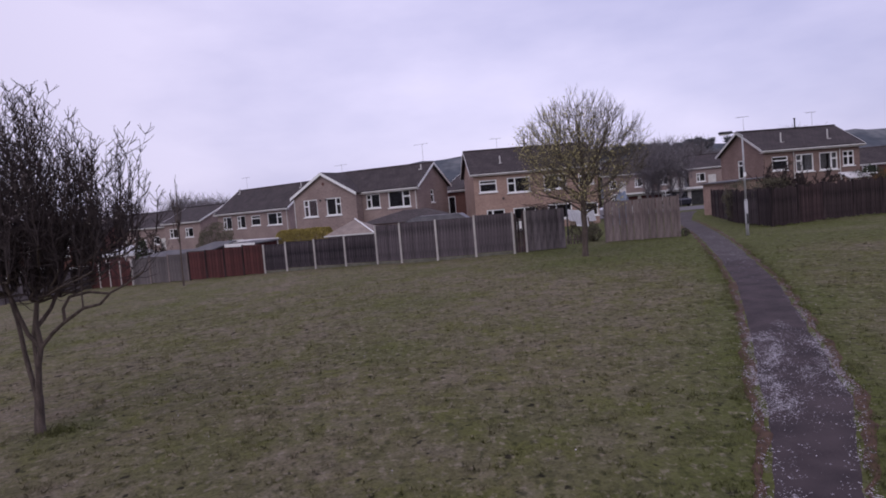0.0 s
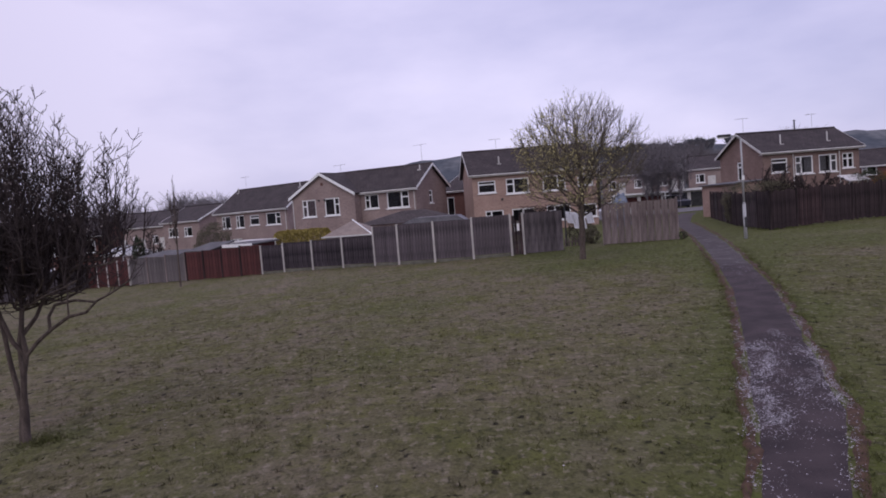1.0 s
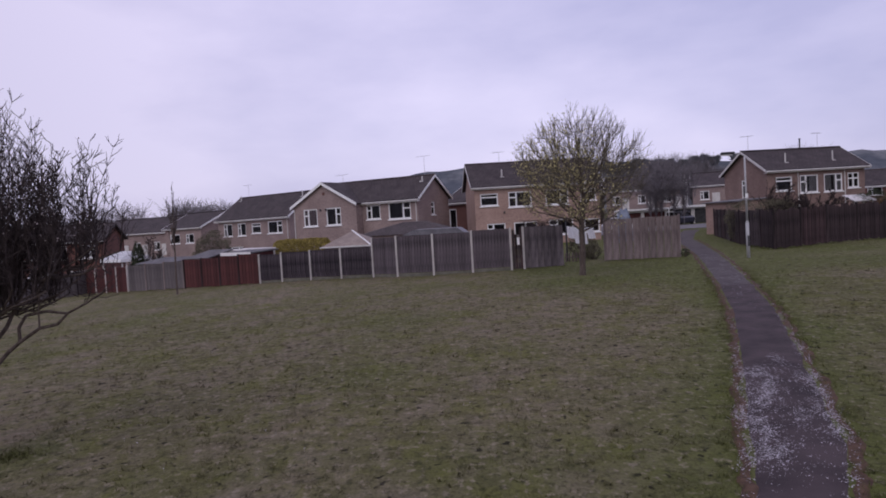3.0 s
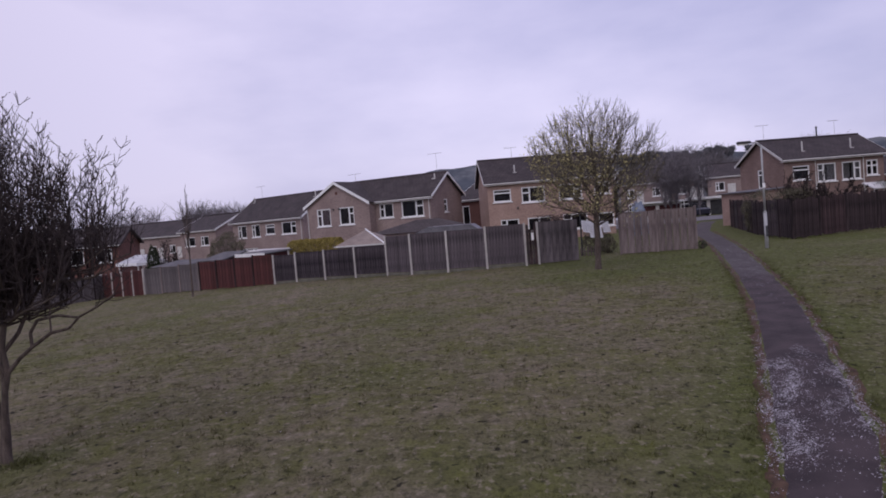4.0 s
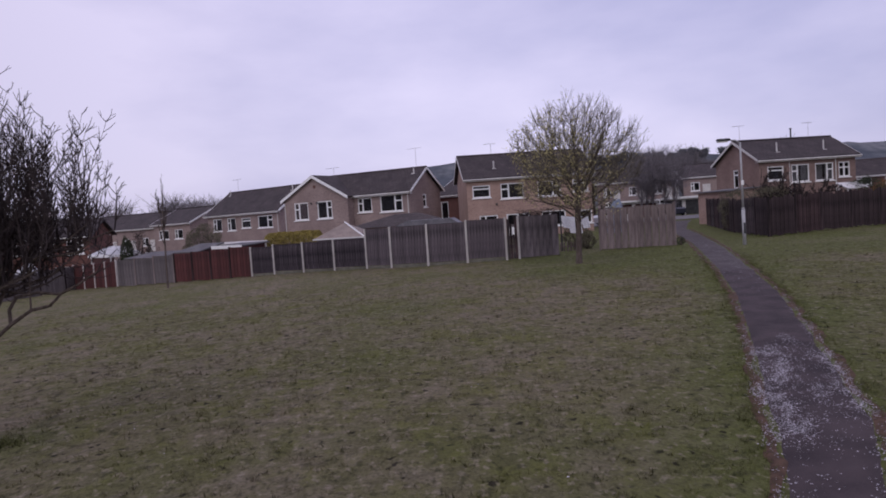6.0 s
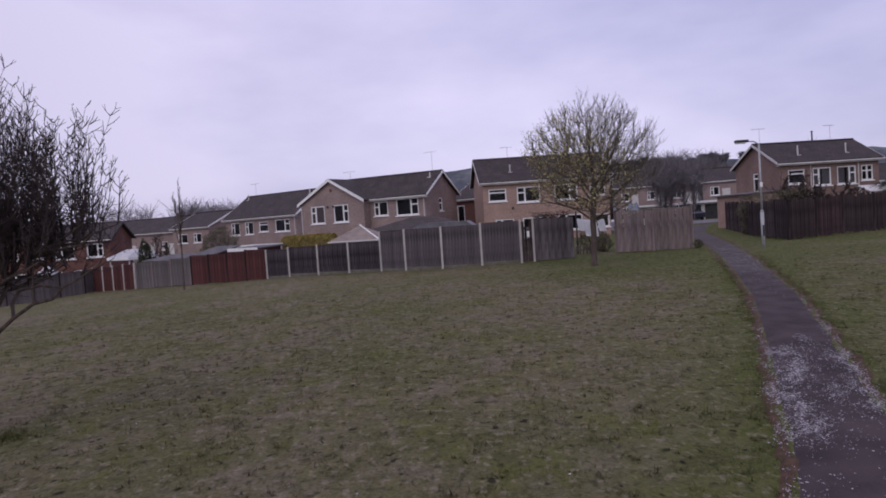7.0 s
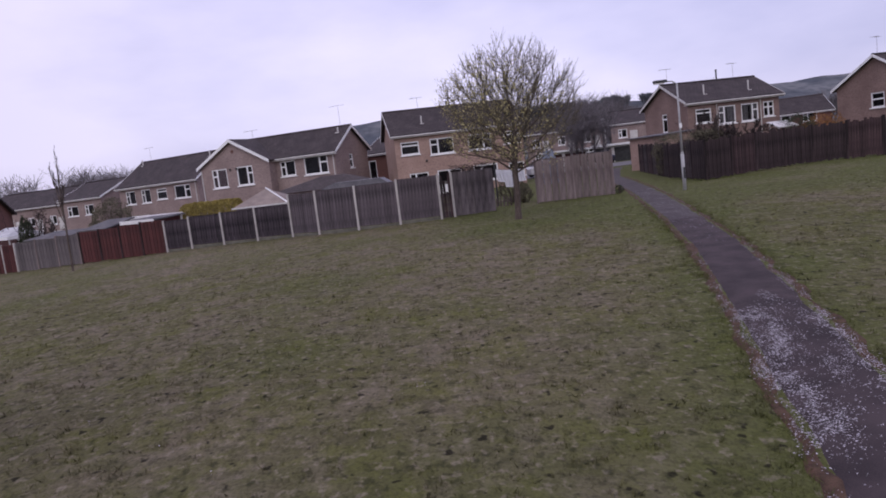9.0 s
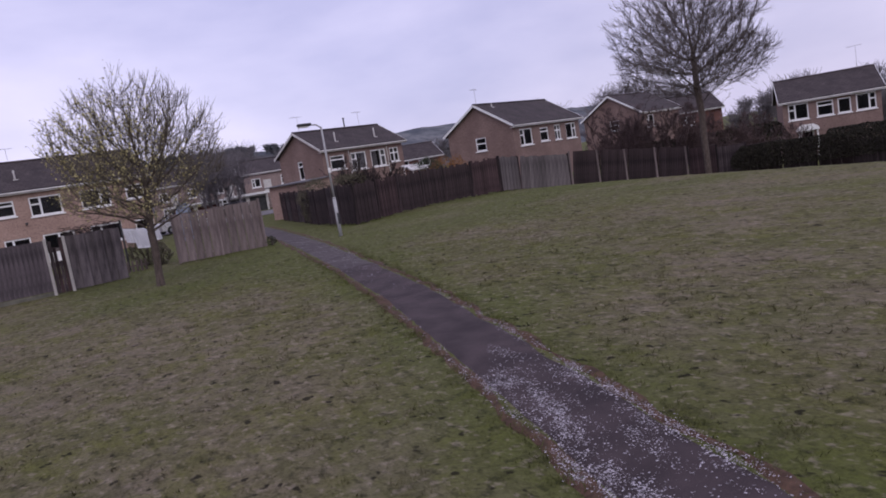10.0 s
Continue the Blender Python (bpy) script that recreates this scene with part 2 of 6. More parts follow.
def grass_material():
    m = bpy.data.materials.new("worn_spring_grass")
    m.use_nodes = True
    n, l = m.node_tree.nodes, m.node_tree.links
    b = n["Principled BSDF"]
    b.inputs["Roughness"].default_value = 0.95
    b.inputs["Specular IOR Level"].default_value = 0.1
    co = n.new("ShaderNodeTexCoord")
    comb = n.new("ShaderNodeMapping")
    comb.inputs["Rotation"].default_value = (0, 0, 0.12)
    comb.inputs["Scale"].default_value = (1.0, 0.72, 1.0)
    l.new(co.outputs["Object"], comb.inputs["Vector"])

    def noise_at(scale, detail, lo, hi):
        q = n.new("ShaderNodeTexNoise")
        q.inputs["Scale"].default_value = scale
        q.inputs["Detail"].default_value = detail
        q.inputs["Roughness"].default_value = 0.6
        l.new(comb.outputs["Vector"], q.inputs["Vector"])
        r = n.new("ShaderNodeMapRange")
        r.inputs["From Min"].default_value, r.inputs["From Max"].default_value = lo, hi
        l.new(q.outputs["Fac"], r.inputs["Value"])
        return r.outputs["Result"], q.outputs["Fac"]

    def mixed(a, c, f, top=1.0):
        q = n.new("ShaderNodeMix")
        q.data_type = "RGBA"
        if isinstance(a, tuple):
            q.inputs["A"].default_value = (*a, 1)
        else:
            l.new(a, q.inputs["A"])
        q.inputs["B"].default_value = (*c, 1)
        g = n.new("ShaderNodeMath")
        g.operation = "MULTIPLY"
        g.inputs[1].default_value = top
        l.new(f, g.inputs[0])
        l.new(g.outputs["Value"], q.inputs["Factor"])
        return q.outputs["Result"]

    lush = n.new("ShaderNodeAttribute")
    lush.attribute_name = "lush"
    big, _ = noise_at(0.11, 3, 0.40, 0.60)
    mid, _ = noise_at(0.55, 5, 0.44, 0.60)
    tuft, _ = noise_at(1.5, 5, 0.47, 0.56)
    bright, _ = noise_at(2.9, 4, 0.54, 0.62)
    straw, _ = noise_at(2.3, 6, 0.52, 0.62)
    fleck, _ = noise_at(9, 4, 0.55, 0.66)
    dark, _ = noise_at(7.5, 5, 0.54, 0.66)
    fine, raw = noise_at(24, 6, 0.45, 0.72)
    gap_shade, _ = noise_at(3.6, 6, 0.53, 0.62)
    moss, _ = noise_at(0.95, 6, 0.50, 0.60)
    dark_spot, _ = noise_at(5.2, 2, 0.645, 0.70)
    # thatch, moss and turf
    c = mixed((0.122, 0.116, 0.052), (0.166, 0.143, 0.090), big)
    c = mixed(c, (0.205, 0.164, 0.130), mid, 0.50)
    c = mixed(c, (0.104, 0.110, 0.036), tuft, 0.30)
    c = mixed(c, (0.168, 0.168, 0.050), bright, 0.28)
    c = mixed(c, (0.130, 0.136, 0.030), moss, 0.38)
    c = mixed(c, (0.272, 0.224, 0.180), straw, 0.30)
    c = mixed(c, (0.090, 0.110, 0.026), lush.outputs["Fac"], 0.74)
    c = mixed(c, (0.37, 0.31, 0.255), fleck, 0.42)
    # shade in the gaps between grass clumps, put into the colour as noise
    c = mixed(c, (0.042, 0.042, 0.020), gap_shade, 0.30)
    c = mixed(c, (0.022, 0.024, 0.010), dark, 0.60)
    # fine dark grain, then sparse near-black spots
    c = mixed(c, (0.022, 0.020, 0.011), fine, 0.48)
    c = mixed(c, (0.012, 0.010, 0.007), dark_spot, 0.85)
    l.new(c, b.inputs["Base Color"])
    bp = n.new("ShaderNodeBump")
    bp.inputs["Strength"].default_value = 0.9
    bp.inputs["Distance"].default_value = 0.05
    l.new(raw, bp.inputs["Height"])
    l.new(bp.outputs["Normal"], b.inputs["Normal"])
    return m


M["grass"] = grass_material()


# ---------- mesh helpers ----------
def mesh_of(name, verts, faces, mat, smooth=False):
    me = bpy.data.meshes.new(name)
    me.from_pydata(verts, [], faces)
    me.materials.append(mat)
    if smooth:
        me.polygons.foreach_set("use_smooth", [True] * len(me.polygons))
    me.update()
    return me


def part(name, bm, mat, parent, label="", smooth=False):
    me = bpy.data.meshes.new(name)
    bm.to_mesh(me)
    bm.free()
    me.materials.append(mat)
    if smooth:
        me.polygons.foreach_set("use_smooth", [True] * len(me.polygons))
    ob = new(name, me)
    ob.parent = parent
    return tagged(ob, label)


def thing(name, m, label, category, group="", kind=""):
    ob = new(name)
    ob.empty_display_size = 0.3
    ob.matrix_basis = m
    return tagged(ob, label, category, group, kind)


def box(bm, x0, y0, z0, x1, y1, z1, m=None):
    v = [bm.verts.new(p) for p in ((x0, y0, z0), (x1, y0, z0), (x1, y1, z0), (x0, y1, z0), (x0, y0, z1), (x1, y0, z1), (x1, y1, z1), (x0, y1, z1))]
    if m is not None:
        for q in v:
            q.co = m @ q.co
    for f in ((3, 2, 1, 0), (4, 5, 6, 7), (0, 1, 5, 4), (1, 2, 6, 5), (2, 3, 7, 6), (3, 0, 4, 7)):
        bm.faces.new([v[i] for i in f])
    return v


def boxes(*items):
    bm = bmesh.new()
    for i in items:
        box(bm, *i)
    return bm


def bevelled(bm, w):
    bmesh.ops.bevel(bm, geom=bm.edges[:], offset=w, segments=1, affect="EDGES")
    return bm


def prism(bm, outline, y0, y1):
    """An outline in x and z, drawn out from y0 to y1."""
    a = [bm.verts.new((x, y0, z)) for x, z in outline]
    b = [bm.verts.new((x, y1, z)) for x, z in outline]
    n = len(a)
    bm.faces.new(a)
    bm.faces.new(b[::-1])
    for i in range(n):
        bm.faces.new((a[i], b[i], b[(i + 1) % n], a[(i + 1) % n]))


def tube(bm, a, b, r0, r1, n=8):
    a, b = Vector(a), Vector(b)
    d = (b - a).normalized()
    s = d.orthogonal().normalized()
    t = d.cross(s)
    ra = [bm.verts.new(a + (s * math.cos(k * math.tau / n) + t * math.sin(k * math.tau / n)) * r0) for k in range(n)]
    rb = [bm.verts.new(b + (s * math.cos(k * math.tau / n) + t * math.sin(k * math.tau / n)) * r1) for k in range(n)]
    for k in range(n):
        bm.faces.new((ra[k], ra[(k + 1) % n], rb[(k + 1) % n], rb[k]))
    bm.faces.new(ra[::-1])
    bm.faces.new(rb)


def smooth_step(a, b, v):
    s = min(max((v - a) / (b - a), 0.0), 1.0)
    return s * s * (3 - 2 * s)


# footpath: left edge and width along its length
PATH = [(-30, -12.3, 1.2), (0, 0.1, 0.85), (5.3, 2.15, 0.86), (6.58, 2.72, 0.98), (7.6, 3.15, 1.15), (8.55, 3.50, 1.16), (10.9, 4.45, 1.15), (13.1, 5.32, 1.14), (17, 6.80, 1.13), (22.2, 8.5, 1.14), (28, 10.25, 1.18), (33.4, 11.85, 1.2), (40, 13.6, 1.3), (47, 15.2, 1.5), (56, 18.5, 1.6), (62, 21.0, 1.7)]


def path_at(y):
    for (a, xa, wa), (b, xb, wb) in zip(PATH, PATH[1:]):
        if y <= b:
            f = (y - a) / (b - a)
            return xa + (xb - xa) * f, wa + (wb - wa) * f
    return PATH[-1][1], PATH[-1][2]


def tussocks(x, y):
    """Low lumps of the mown turf, levelled along the tarmac and far off."""
    if not (-32 < x < 47 and -8 < y < 66):
        return 0.0
    xl, w = path_at(y)
    k = smooth_step(0.05, 0.5, max(xl - x, x - xl - w))
    return k * (0.026 * noise.noise(Vector((x * 1.1, y * 1.1, 3.0))) + 0.022 * noise.noise(Vector((x * 2.9, y * 2.9, 5.0))))


def ground_z(x, y):
    tilt = min(max(0.022 * x, -1.1), 0.45)
    tilt -= 0.035 * min(max(-x - 9.0, 0.0), 22.0) * smooth_step(26, 38, y)
    dip = (0.095 * min(max(x - 25.0, 0.0), 18.0) + 0.075 * min(max(x - 31.0, 0.0), 14.0)) * smooth_step(62, 42, y) * smooth_step(2, 14, y)
    return tilt * smooth_step(5, 30, y) - dip + 0.02 * noise.noise(Vector((x * 0.35, y * 0.35, 0))) + tussocks(x, y)


# ---------- ground ----------
def grown_axis(lo, hi, near_lo, near_hi, step, grow):
    v = list(np.arange(near_lo, near_hi + 1e-6, step))
    s = step
    while v[-1] < hi:
        s *= grow
        v.append(v[-1] + s)
    s = step
    while v[0] > lo:
        s *= grow
        v.insert(0, v[0] - s)
    return v


gx = grown_axis(-3000, 3000, -30, 45, 0.2, 1.25)
gy = grown_axis(-3000, 3000, 2, 40, 0.2, 1.12)
gv = [(x, y, ground_z(x, y)) for y in gy for x in gx]
gf = [(j * len(gx) + i, j * len(gx) + i + 1, (j + 1) * len(gx) + i + 1, (j + 1) * len(gx) + i) for j in range(len(gy) - 1) for i in range(len(gx) - 1)]
ground = new("ground", mesh_of("ground", gv, gf, M["grass"], True))
tagged(ground, "patchy worn green and straw-coloured lawn", "ground", kind="structure")

def ribbon(y0, y1, step, left, right, lift, jag, across=6, sides=0.03):
    """Vertices and faces of a strip along the path, between two offsets, with uneven edges."""
    vs, fs = [], []
    ys = np.arange(y0, y1 + 1e-6, step)
    for y in ys:
        xl, w = path_at(y)
        a = xl + left(w) + jag * noise.noise(Vector((y * 1.3, 3.1, left(1.0)))) + jag * 0.6 * noise.noise(Vector((y * 5.1, 8.1, left(1.0))))
        b = xl + right(w) + jag * noise.noise(Vector((y * 1.3, 7.7, right(1.0)))) + jag * 0.6 * noise.noise(Vector((y * 5.1, 1.1, right(1.0))))
        for k in range(across + 1):
            x = a + (b - a) * k / across
            e = min(k, across - k)
            vs.append((x, y, ground_z(x, y) + (lift if e else lift - sides)))
    n = across + 1
    for j in range(len(ys) - 1):
        for k in range(across):
            fs.append((j * n + k, j * n + k + 1, (j + 1) * n + k + 1, (j + 1) * n + k))
    return vs, fs


def lushness(x, y):
    """How green the turf is: along the tarmac, beyond it and under the trees."""
    xl, w = path_at(min(max(y, -29.0), 61.0))
    d = max(xl - x, x - xl - w, 0.0)
    v = 0.95 * math.exp(-(d / 1.15) ** 2) + 0.9 * math.exp(-((x + 5.6) ** 2 + (y - 9.1) ** 2) / 0.5) + 0.95 * smooth_step(0.5, 5.0, x) * smooth_step(21.0, 28.0, y) + 0.15 * smooth_step(0.3, 2.5, x - xl - w) * smooth_step(40.0, 14.0, y) + 0.4 * math.exp(-((y - 23.5 + 0.25 * (x - 12)) / 2.2) ** 2) * smooth_step(9.0, 14.0, x)
    v += 0.75 * noise.noise(Vector((x * 0.33, y * 0.33, 6.0)))
    return min(max(v, 0.0), 1.0)


lush = ground.data.attributes.new("lush", "FLOAT", "POINT")
lush.data.foreach_set("value", [lushness(x, y) for x, y, z in gv])

footpath = new("footpath", mesh_of("footpath", *ribbon(-30, 21.6, 0.2, lambda w: 0.0, lambda w: w, 0.014, 0.05, 8), M["tarmac"], True))
tagged(footpath, "narrow dark tarmac footpath strewn with white petals", "path", kind="structure")
old_path = new("footpath", mesh_of("footpath", *ribbon(21.5, 62, 0.2, lambda w: 0.0, lambda w: w, 0.010, 0.05, 8), M["tarmac_worn"], True))
tagged(old_path, "older greyer stretch of the tarmac footpath", "path", kind="structure")
for side, (a, b) in enumerate(((-0.15, 0.06), (-0.05, 0.13))):
    edge = new("path_edge", mesh_of("path_edge", *ribbon(-10, 46, 0.2, (lambda w: a) if side == 0 else (lambda w: w + a), (lambda w: b) if side == 0 else (lambda w: w + b), 0.017, 0.15, 3), M["soil"], True))
    tagged(edge, "strip of reddish soil and moss beside the tarmac", "soil", kind="structure")

road_v, road_f = [], []
for i in range(41):
    x = -20 + i * 3.0
    for y in (63.0, 66.0, 72.0, 76.0):
        road_v.append((x, y + 0.1 * x, ground_z(x, y + 0.1 * x) + 0.04))
for i in range(40):
    for k in range(3):
        a = i * 4 + k
        road_f.append((a, a + 4, a + 5, a + 1))
road = new("road", mesh_of("road", road_v, road_f, M["road"]))
tagged(road, "pale grey tarmac road behind the gardens", "road", kind="structure")


# ---------- far hills ----------
def hill_top(x):
    return 14 + 4 * smooth_step(-90, -30, x) + 13 * smooth_step(-70, -8, x) + 2.5 * smooth_step(-8, 30, x) - 6 * smooth_step(30, 130, x) + 2 * smooth_step(190, 330, x)


hv, hf = [], []
for i in range(141):
    x = -400 + i * 7.0
    h = hill_top(x) + 1.6 * noise.noise(Vector((x * 0.05, 2.0, 0))) + 1.0 * noise.noise(Vector((x * 0.2, 2.0, 1)))
    for k in range(7):
        f = k / 6
        hv.append((x * (0.86 + 0.14 * f), 330 + f * 90, -6 + (h + 6) * f ** 0.8 + (1.2 * noise.noise(Vector((x * 0.06, f * 4, 5))) if 0 < k < 6 else 0)))
for i in range(140):
    for k in range(6):
        a = i * 7 + k
        hf.append((a, a + 7, a + 8, a + 1))
tagged(new("backdrop", mesh_of("backdrop", hv, hf, M["hill"], True)), "wooded hill beyond the houses, with haze in its colour", "hill", kind="structure")


# ---------- houses ----------
def wall_pieces(bm, length, height, openings, t, m=None, z0=0.0):
    """A wall along x with rectangular openings (x, z, w, h)."""
    xs = sorted({0.0, length, *[o[0] for o in openings], *[o[0] + o[2] for o in openings]})
    for a, b in zip(xs, xs[1:]):
        if b - a < 1e-4:
            continue
        holes = sorted((o[1], o[1] + o[3]) for o in openings if o[0] <= a + 1e-5 and o[0] + o[2] >= b - 1e-5)
        z = z0
        for lo, hi in holes:
            if lo > z + 1e-4:
                box(bm, a, 0, z, b, t, lo, m)
            z = hi
        if height > z + 1e-4:
            box(bm, a, 0, z, b, t, height, m)


def window(parent, m, w, h, split, curtain=False, door=False, top=0.0):
    """split: widths of the lights as fractions. Local x along the wall, y into it."""
    holder = new("door" if door else "window")
    holder.parent = parent
    holder.matrix_basis = m
    f, d = 0.095, 0.08
    bm = boxes((0, 0.04, 0, f, 0.04 + d, h), (w - f, 0.04, 0, w, 0.04 + d, h), (f, 0.04, 0, w - f, 0.04 + d, f), (f, 0.04, h - f, w - f, 0.04 + d, h))
    x = 0.0
    cuts = []
    for s in split[:-1]:
        x += s * w
        cuts.append(x)
        box(bm, x - 0.06, 0.035, f, x + 0.06, 0.04 + d, h - f)
    edges = [0.0, *cuts, w]
    for i, (a, b) in enumerate(zip(edges, edges[1:])):
        if b - a < 0.62 * w and not door or len(split) == 1 and top:
            z = h * (0.62 if not top else top)
            box(bm, a + 0.06, 0.036, z - 0.055, b - 0.06, 0.04 + d, z + 0.055)
    if door:
        box(bm, f, 0.04, f, w - f, 0.09, h * 0.42)
    part("frame", bm, M["white"], holder, "white plastic frame")
    part("pane", boxes((f, 0.085, f, w - f, 0.097, h - f)), M["glass"], holder, "dark reflecting glass")
    if not door:
        part("sill", bevelled(boxes((-0.08, -0.09, -0.09, w + 0.08, 0.06, -0.002)), 0.012), M["white"], holder, "white window sill")
    if curtain:
        bm = bmesh.new()
        for (a, b) in ((0.04 * w, 0.45 * w), (0.56 * w, 0.96 * w)):
            n = 12
            for k in range(n):
                xa, xb = a + (b - a) * k / n, a + (b - a) * (k + 1) / n
                ya, yb = 0.15 + 0.03 * (k % 2), 0.15 + 0.03 * ((k + 1) % 2)
                v = [bm.verts.new(p) for p in ((xa, ya, 0.05), (xb, yb, 0.05), (xb, yb, h), (xa, ya, h))]
                bm.faces.new(v)
        part("curtain", bm, M["curtain"], holder, "pale drawn-back curtains")
    return holder


def aerial(parent, x, y, z, h=1.4, turn=0.0):
    bm = bmesh.new()
    tube(bm, (x, y, z - 0.4), (x, y, z + h), 0.016, 0.012, 6)
    c, s = math.cos(turn), math.sin(turn)
    tube(bm, (x - 0.7 * c, y - 0.7 * s, z + h - 0.08), (x + 0.5 * c, y + 0.5 * s, z + h), 0.011, 0.011, 5)
    for k in range(7):
        f = -0.6 + k * 0.17
        e = 0.26 - 0.015 * k
        px, py, pz = x + f * c, y + f * s, z + h - 0.03
        tube(bm, (px - e * -s, py - e * c, pz), (px + e * -s, py + e * c, pz), 0.006, 0.006, 4)
    part("aerial", bm, M["lamp_paint"], parent, "thin metal television aerial")


def house(left, right, z0, eave, ridge, depth, brick, label, front=(), gable_l=(), gable_r=(), vents=(), aerials=(), roof="tile", barge="white", over=0.3, category="house", pipes=()):
    """left, right: the corners of the front wall as one looks at it. Openings: (x, z, w, h, lights, curtain, door)."""
    dx, dy = right[0] - left[0], right[1] - left[1]
    L = math.hypot(dx, dy)
    H = thing("house", pose(left[0], left[1], z0, 0, 0, math.degrees(math.atan2(dy, dx))), label, category, "houses round the green")
    t = 0.28
    bm = bmesh.new()
    wall_pieces(bm, L, eave, front, t)
    wall_pieces(bm, L, eave, (), t, Matrix.Translation((0, depth - t, 0)))
    ml = Matrix.Translation((0, depth - t, 0)) @ Matrix.Rotation(-math.pi / 2, 4, "Z")
    mr = Matrix.Translation((L, t, 0)) @ Matrix.Rotation(math.pi / 2, 4, "Z")
    wall_pieces(bm, depth - 2 * t, eave, gable_l, t, ml)
    wall_pieces(bm, depth - 2 * t, eave, gable_r, t, mr)
    for x in (0.0, L - t):
        v = [[bm.verts.new((xx, yy, zz)) for yy, zz in ((0, eave), (depth, eave), (depth / 2, ridge))] for xx in (x, x + t)]
        bm.faces.new(v[0][::-1])
        bm.faces.new(v[1])
        for i in range(3):
            bm.faces.new((v[0][i], v[0][(i + 1) % 3], v[1][(i + 1) % 3], v[1][i]))
    bmesh.ops.remove_doubles(bm, verts=bm.verts[:], dist=0.0005)
    part("wall", bm, brick, H)
    part("floor_slab", boxes((t, t, eave * 0.48, L - t, depth - t, eave * 0.48 + 0.2), (t, t, eave - 0.12, L - t, depth - t, eave - 0.02), (L / 2 - 0.06, t, 0, L / 2 + 0.06, depth - t, eave - 0.15)), M["inside"], H, "plain pale inner walls and floors")
    # roof slopes
    slope = (ridge - eave) / (depth / 2)
    ang = math.atan(slope)
    run = math.hypot(depth / 2, ridge - eave)
    for side in (0, 1):
        bm = boxes((-over, -over, 0.0, L + over, run + 0.02, 0.11))
        m = Matrix.Translation((0, 0, eave + 0.02)) @ Matrix.Rotation(ang, 4, "X")
        if side:
            m = Matrix.Translation((L, depth, eave + 0.02)) @ Matrix.Rotation(math.pi, 4, "Z") @ Matrix.Rotation(ang, 4, "X")
        ob = part("roof_slope", bm, M[roof], H, "dark brown tiled roof")
        ob.matrix_basis = m
    bm = bmesh.new()
    tube(bm, (-over, depth / 2, ridge + 0.12), (L + over, depth / 2, ridge + 0.12), 0.11, 0.11, 8)
    part("ridge_tiles", bm, M[roof], H)
    # bargeboards, fascia and gutter
    for x in (-over - 0.03, L + over):
        for side in (0, 1):
            bm = boxes((0, -over - 0.02, -0.05, 0.03, run + 0.03, 0.125))
            ob = part("bargeboard", bm, M[barge], H, "dark bargeboard" if barge == "tile" else "white bargeboard")
            m = Matrix.Translation((x, 0, eave + 0.02)) @ Matrix.Rotation(ang, 4, "X")
            if side:
                m = Matrix.Translation((x + 0.03, depth, eave + 0.02)) @ Matrix.Rotation(math.pi, 4, "Z") @ Matrix.Rotation(ang, 4, "X")
            ob.matrix_basis = m
    ez = eave - over * slope
    part("fascia", boxes((-over, -over - 0.03, ez - 0.10, L + over, -over - 0.005, ez + 0.06), (-over, -over, ez - 0.10, L + over, 0.0, ez - 0.07)), M[barge], H, "dark fascia board" if barge == "tile" else "white fascia board and soffit")
    bm = bmesh.new()
    tube(bm, (-over, -over - 0.09, ez + 0.02), (L + over, -over - 0.09, ez + 0.02), 0.055, 0.055, 8)
    part("gutter", bm, M["offwhite"], H, "pale plastic gutter")
    for x in pipes:
        bm = bmesh.new()
        tube(bm, (x, -0.07, 0), (x, -0.07, ez - 0.15), 0.04, 0.04, 8)
        part("downpipe", bm, M["offwhite"], H, "pale downpipe")
    for (ops, m0) in ((front, Matrix()), (gable_l, ml), (gable_r, mr)):
        for o in ops:
            window(H, m0 @ Matrix.Translation((o[0], 0, o[1])), o[2], o[3], o[4], len(o) > 5 and o[5], len(o) > 6 and o[6], o[7] if len(o) > 7 else 0.0)
    for x, f, h in vents:
        z = eave + (ridge - eave) * f
        bm = bmesh.new()
        tube(bm, (x, depth / 2 * f, z), (x, depth / 2 * f, z + h), 0.06, 0.055, 8)
        box(bm, x - 0.16, depth / 2 * f - 0.2, z - 0.02, x + 0.16, depth / 2 * f + 0.1, z + 0.10)
        part("vent_pipe", bm, M["offwhite"], H, "pale soil vent pipe")
    for x, h, turn in aerials:
        aerial(H, x, depth / 2, ridge + 0.2, h, turn)
    return H


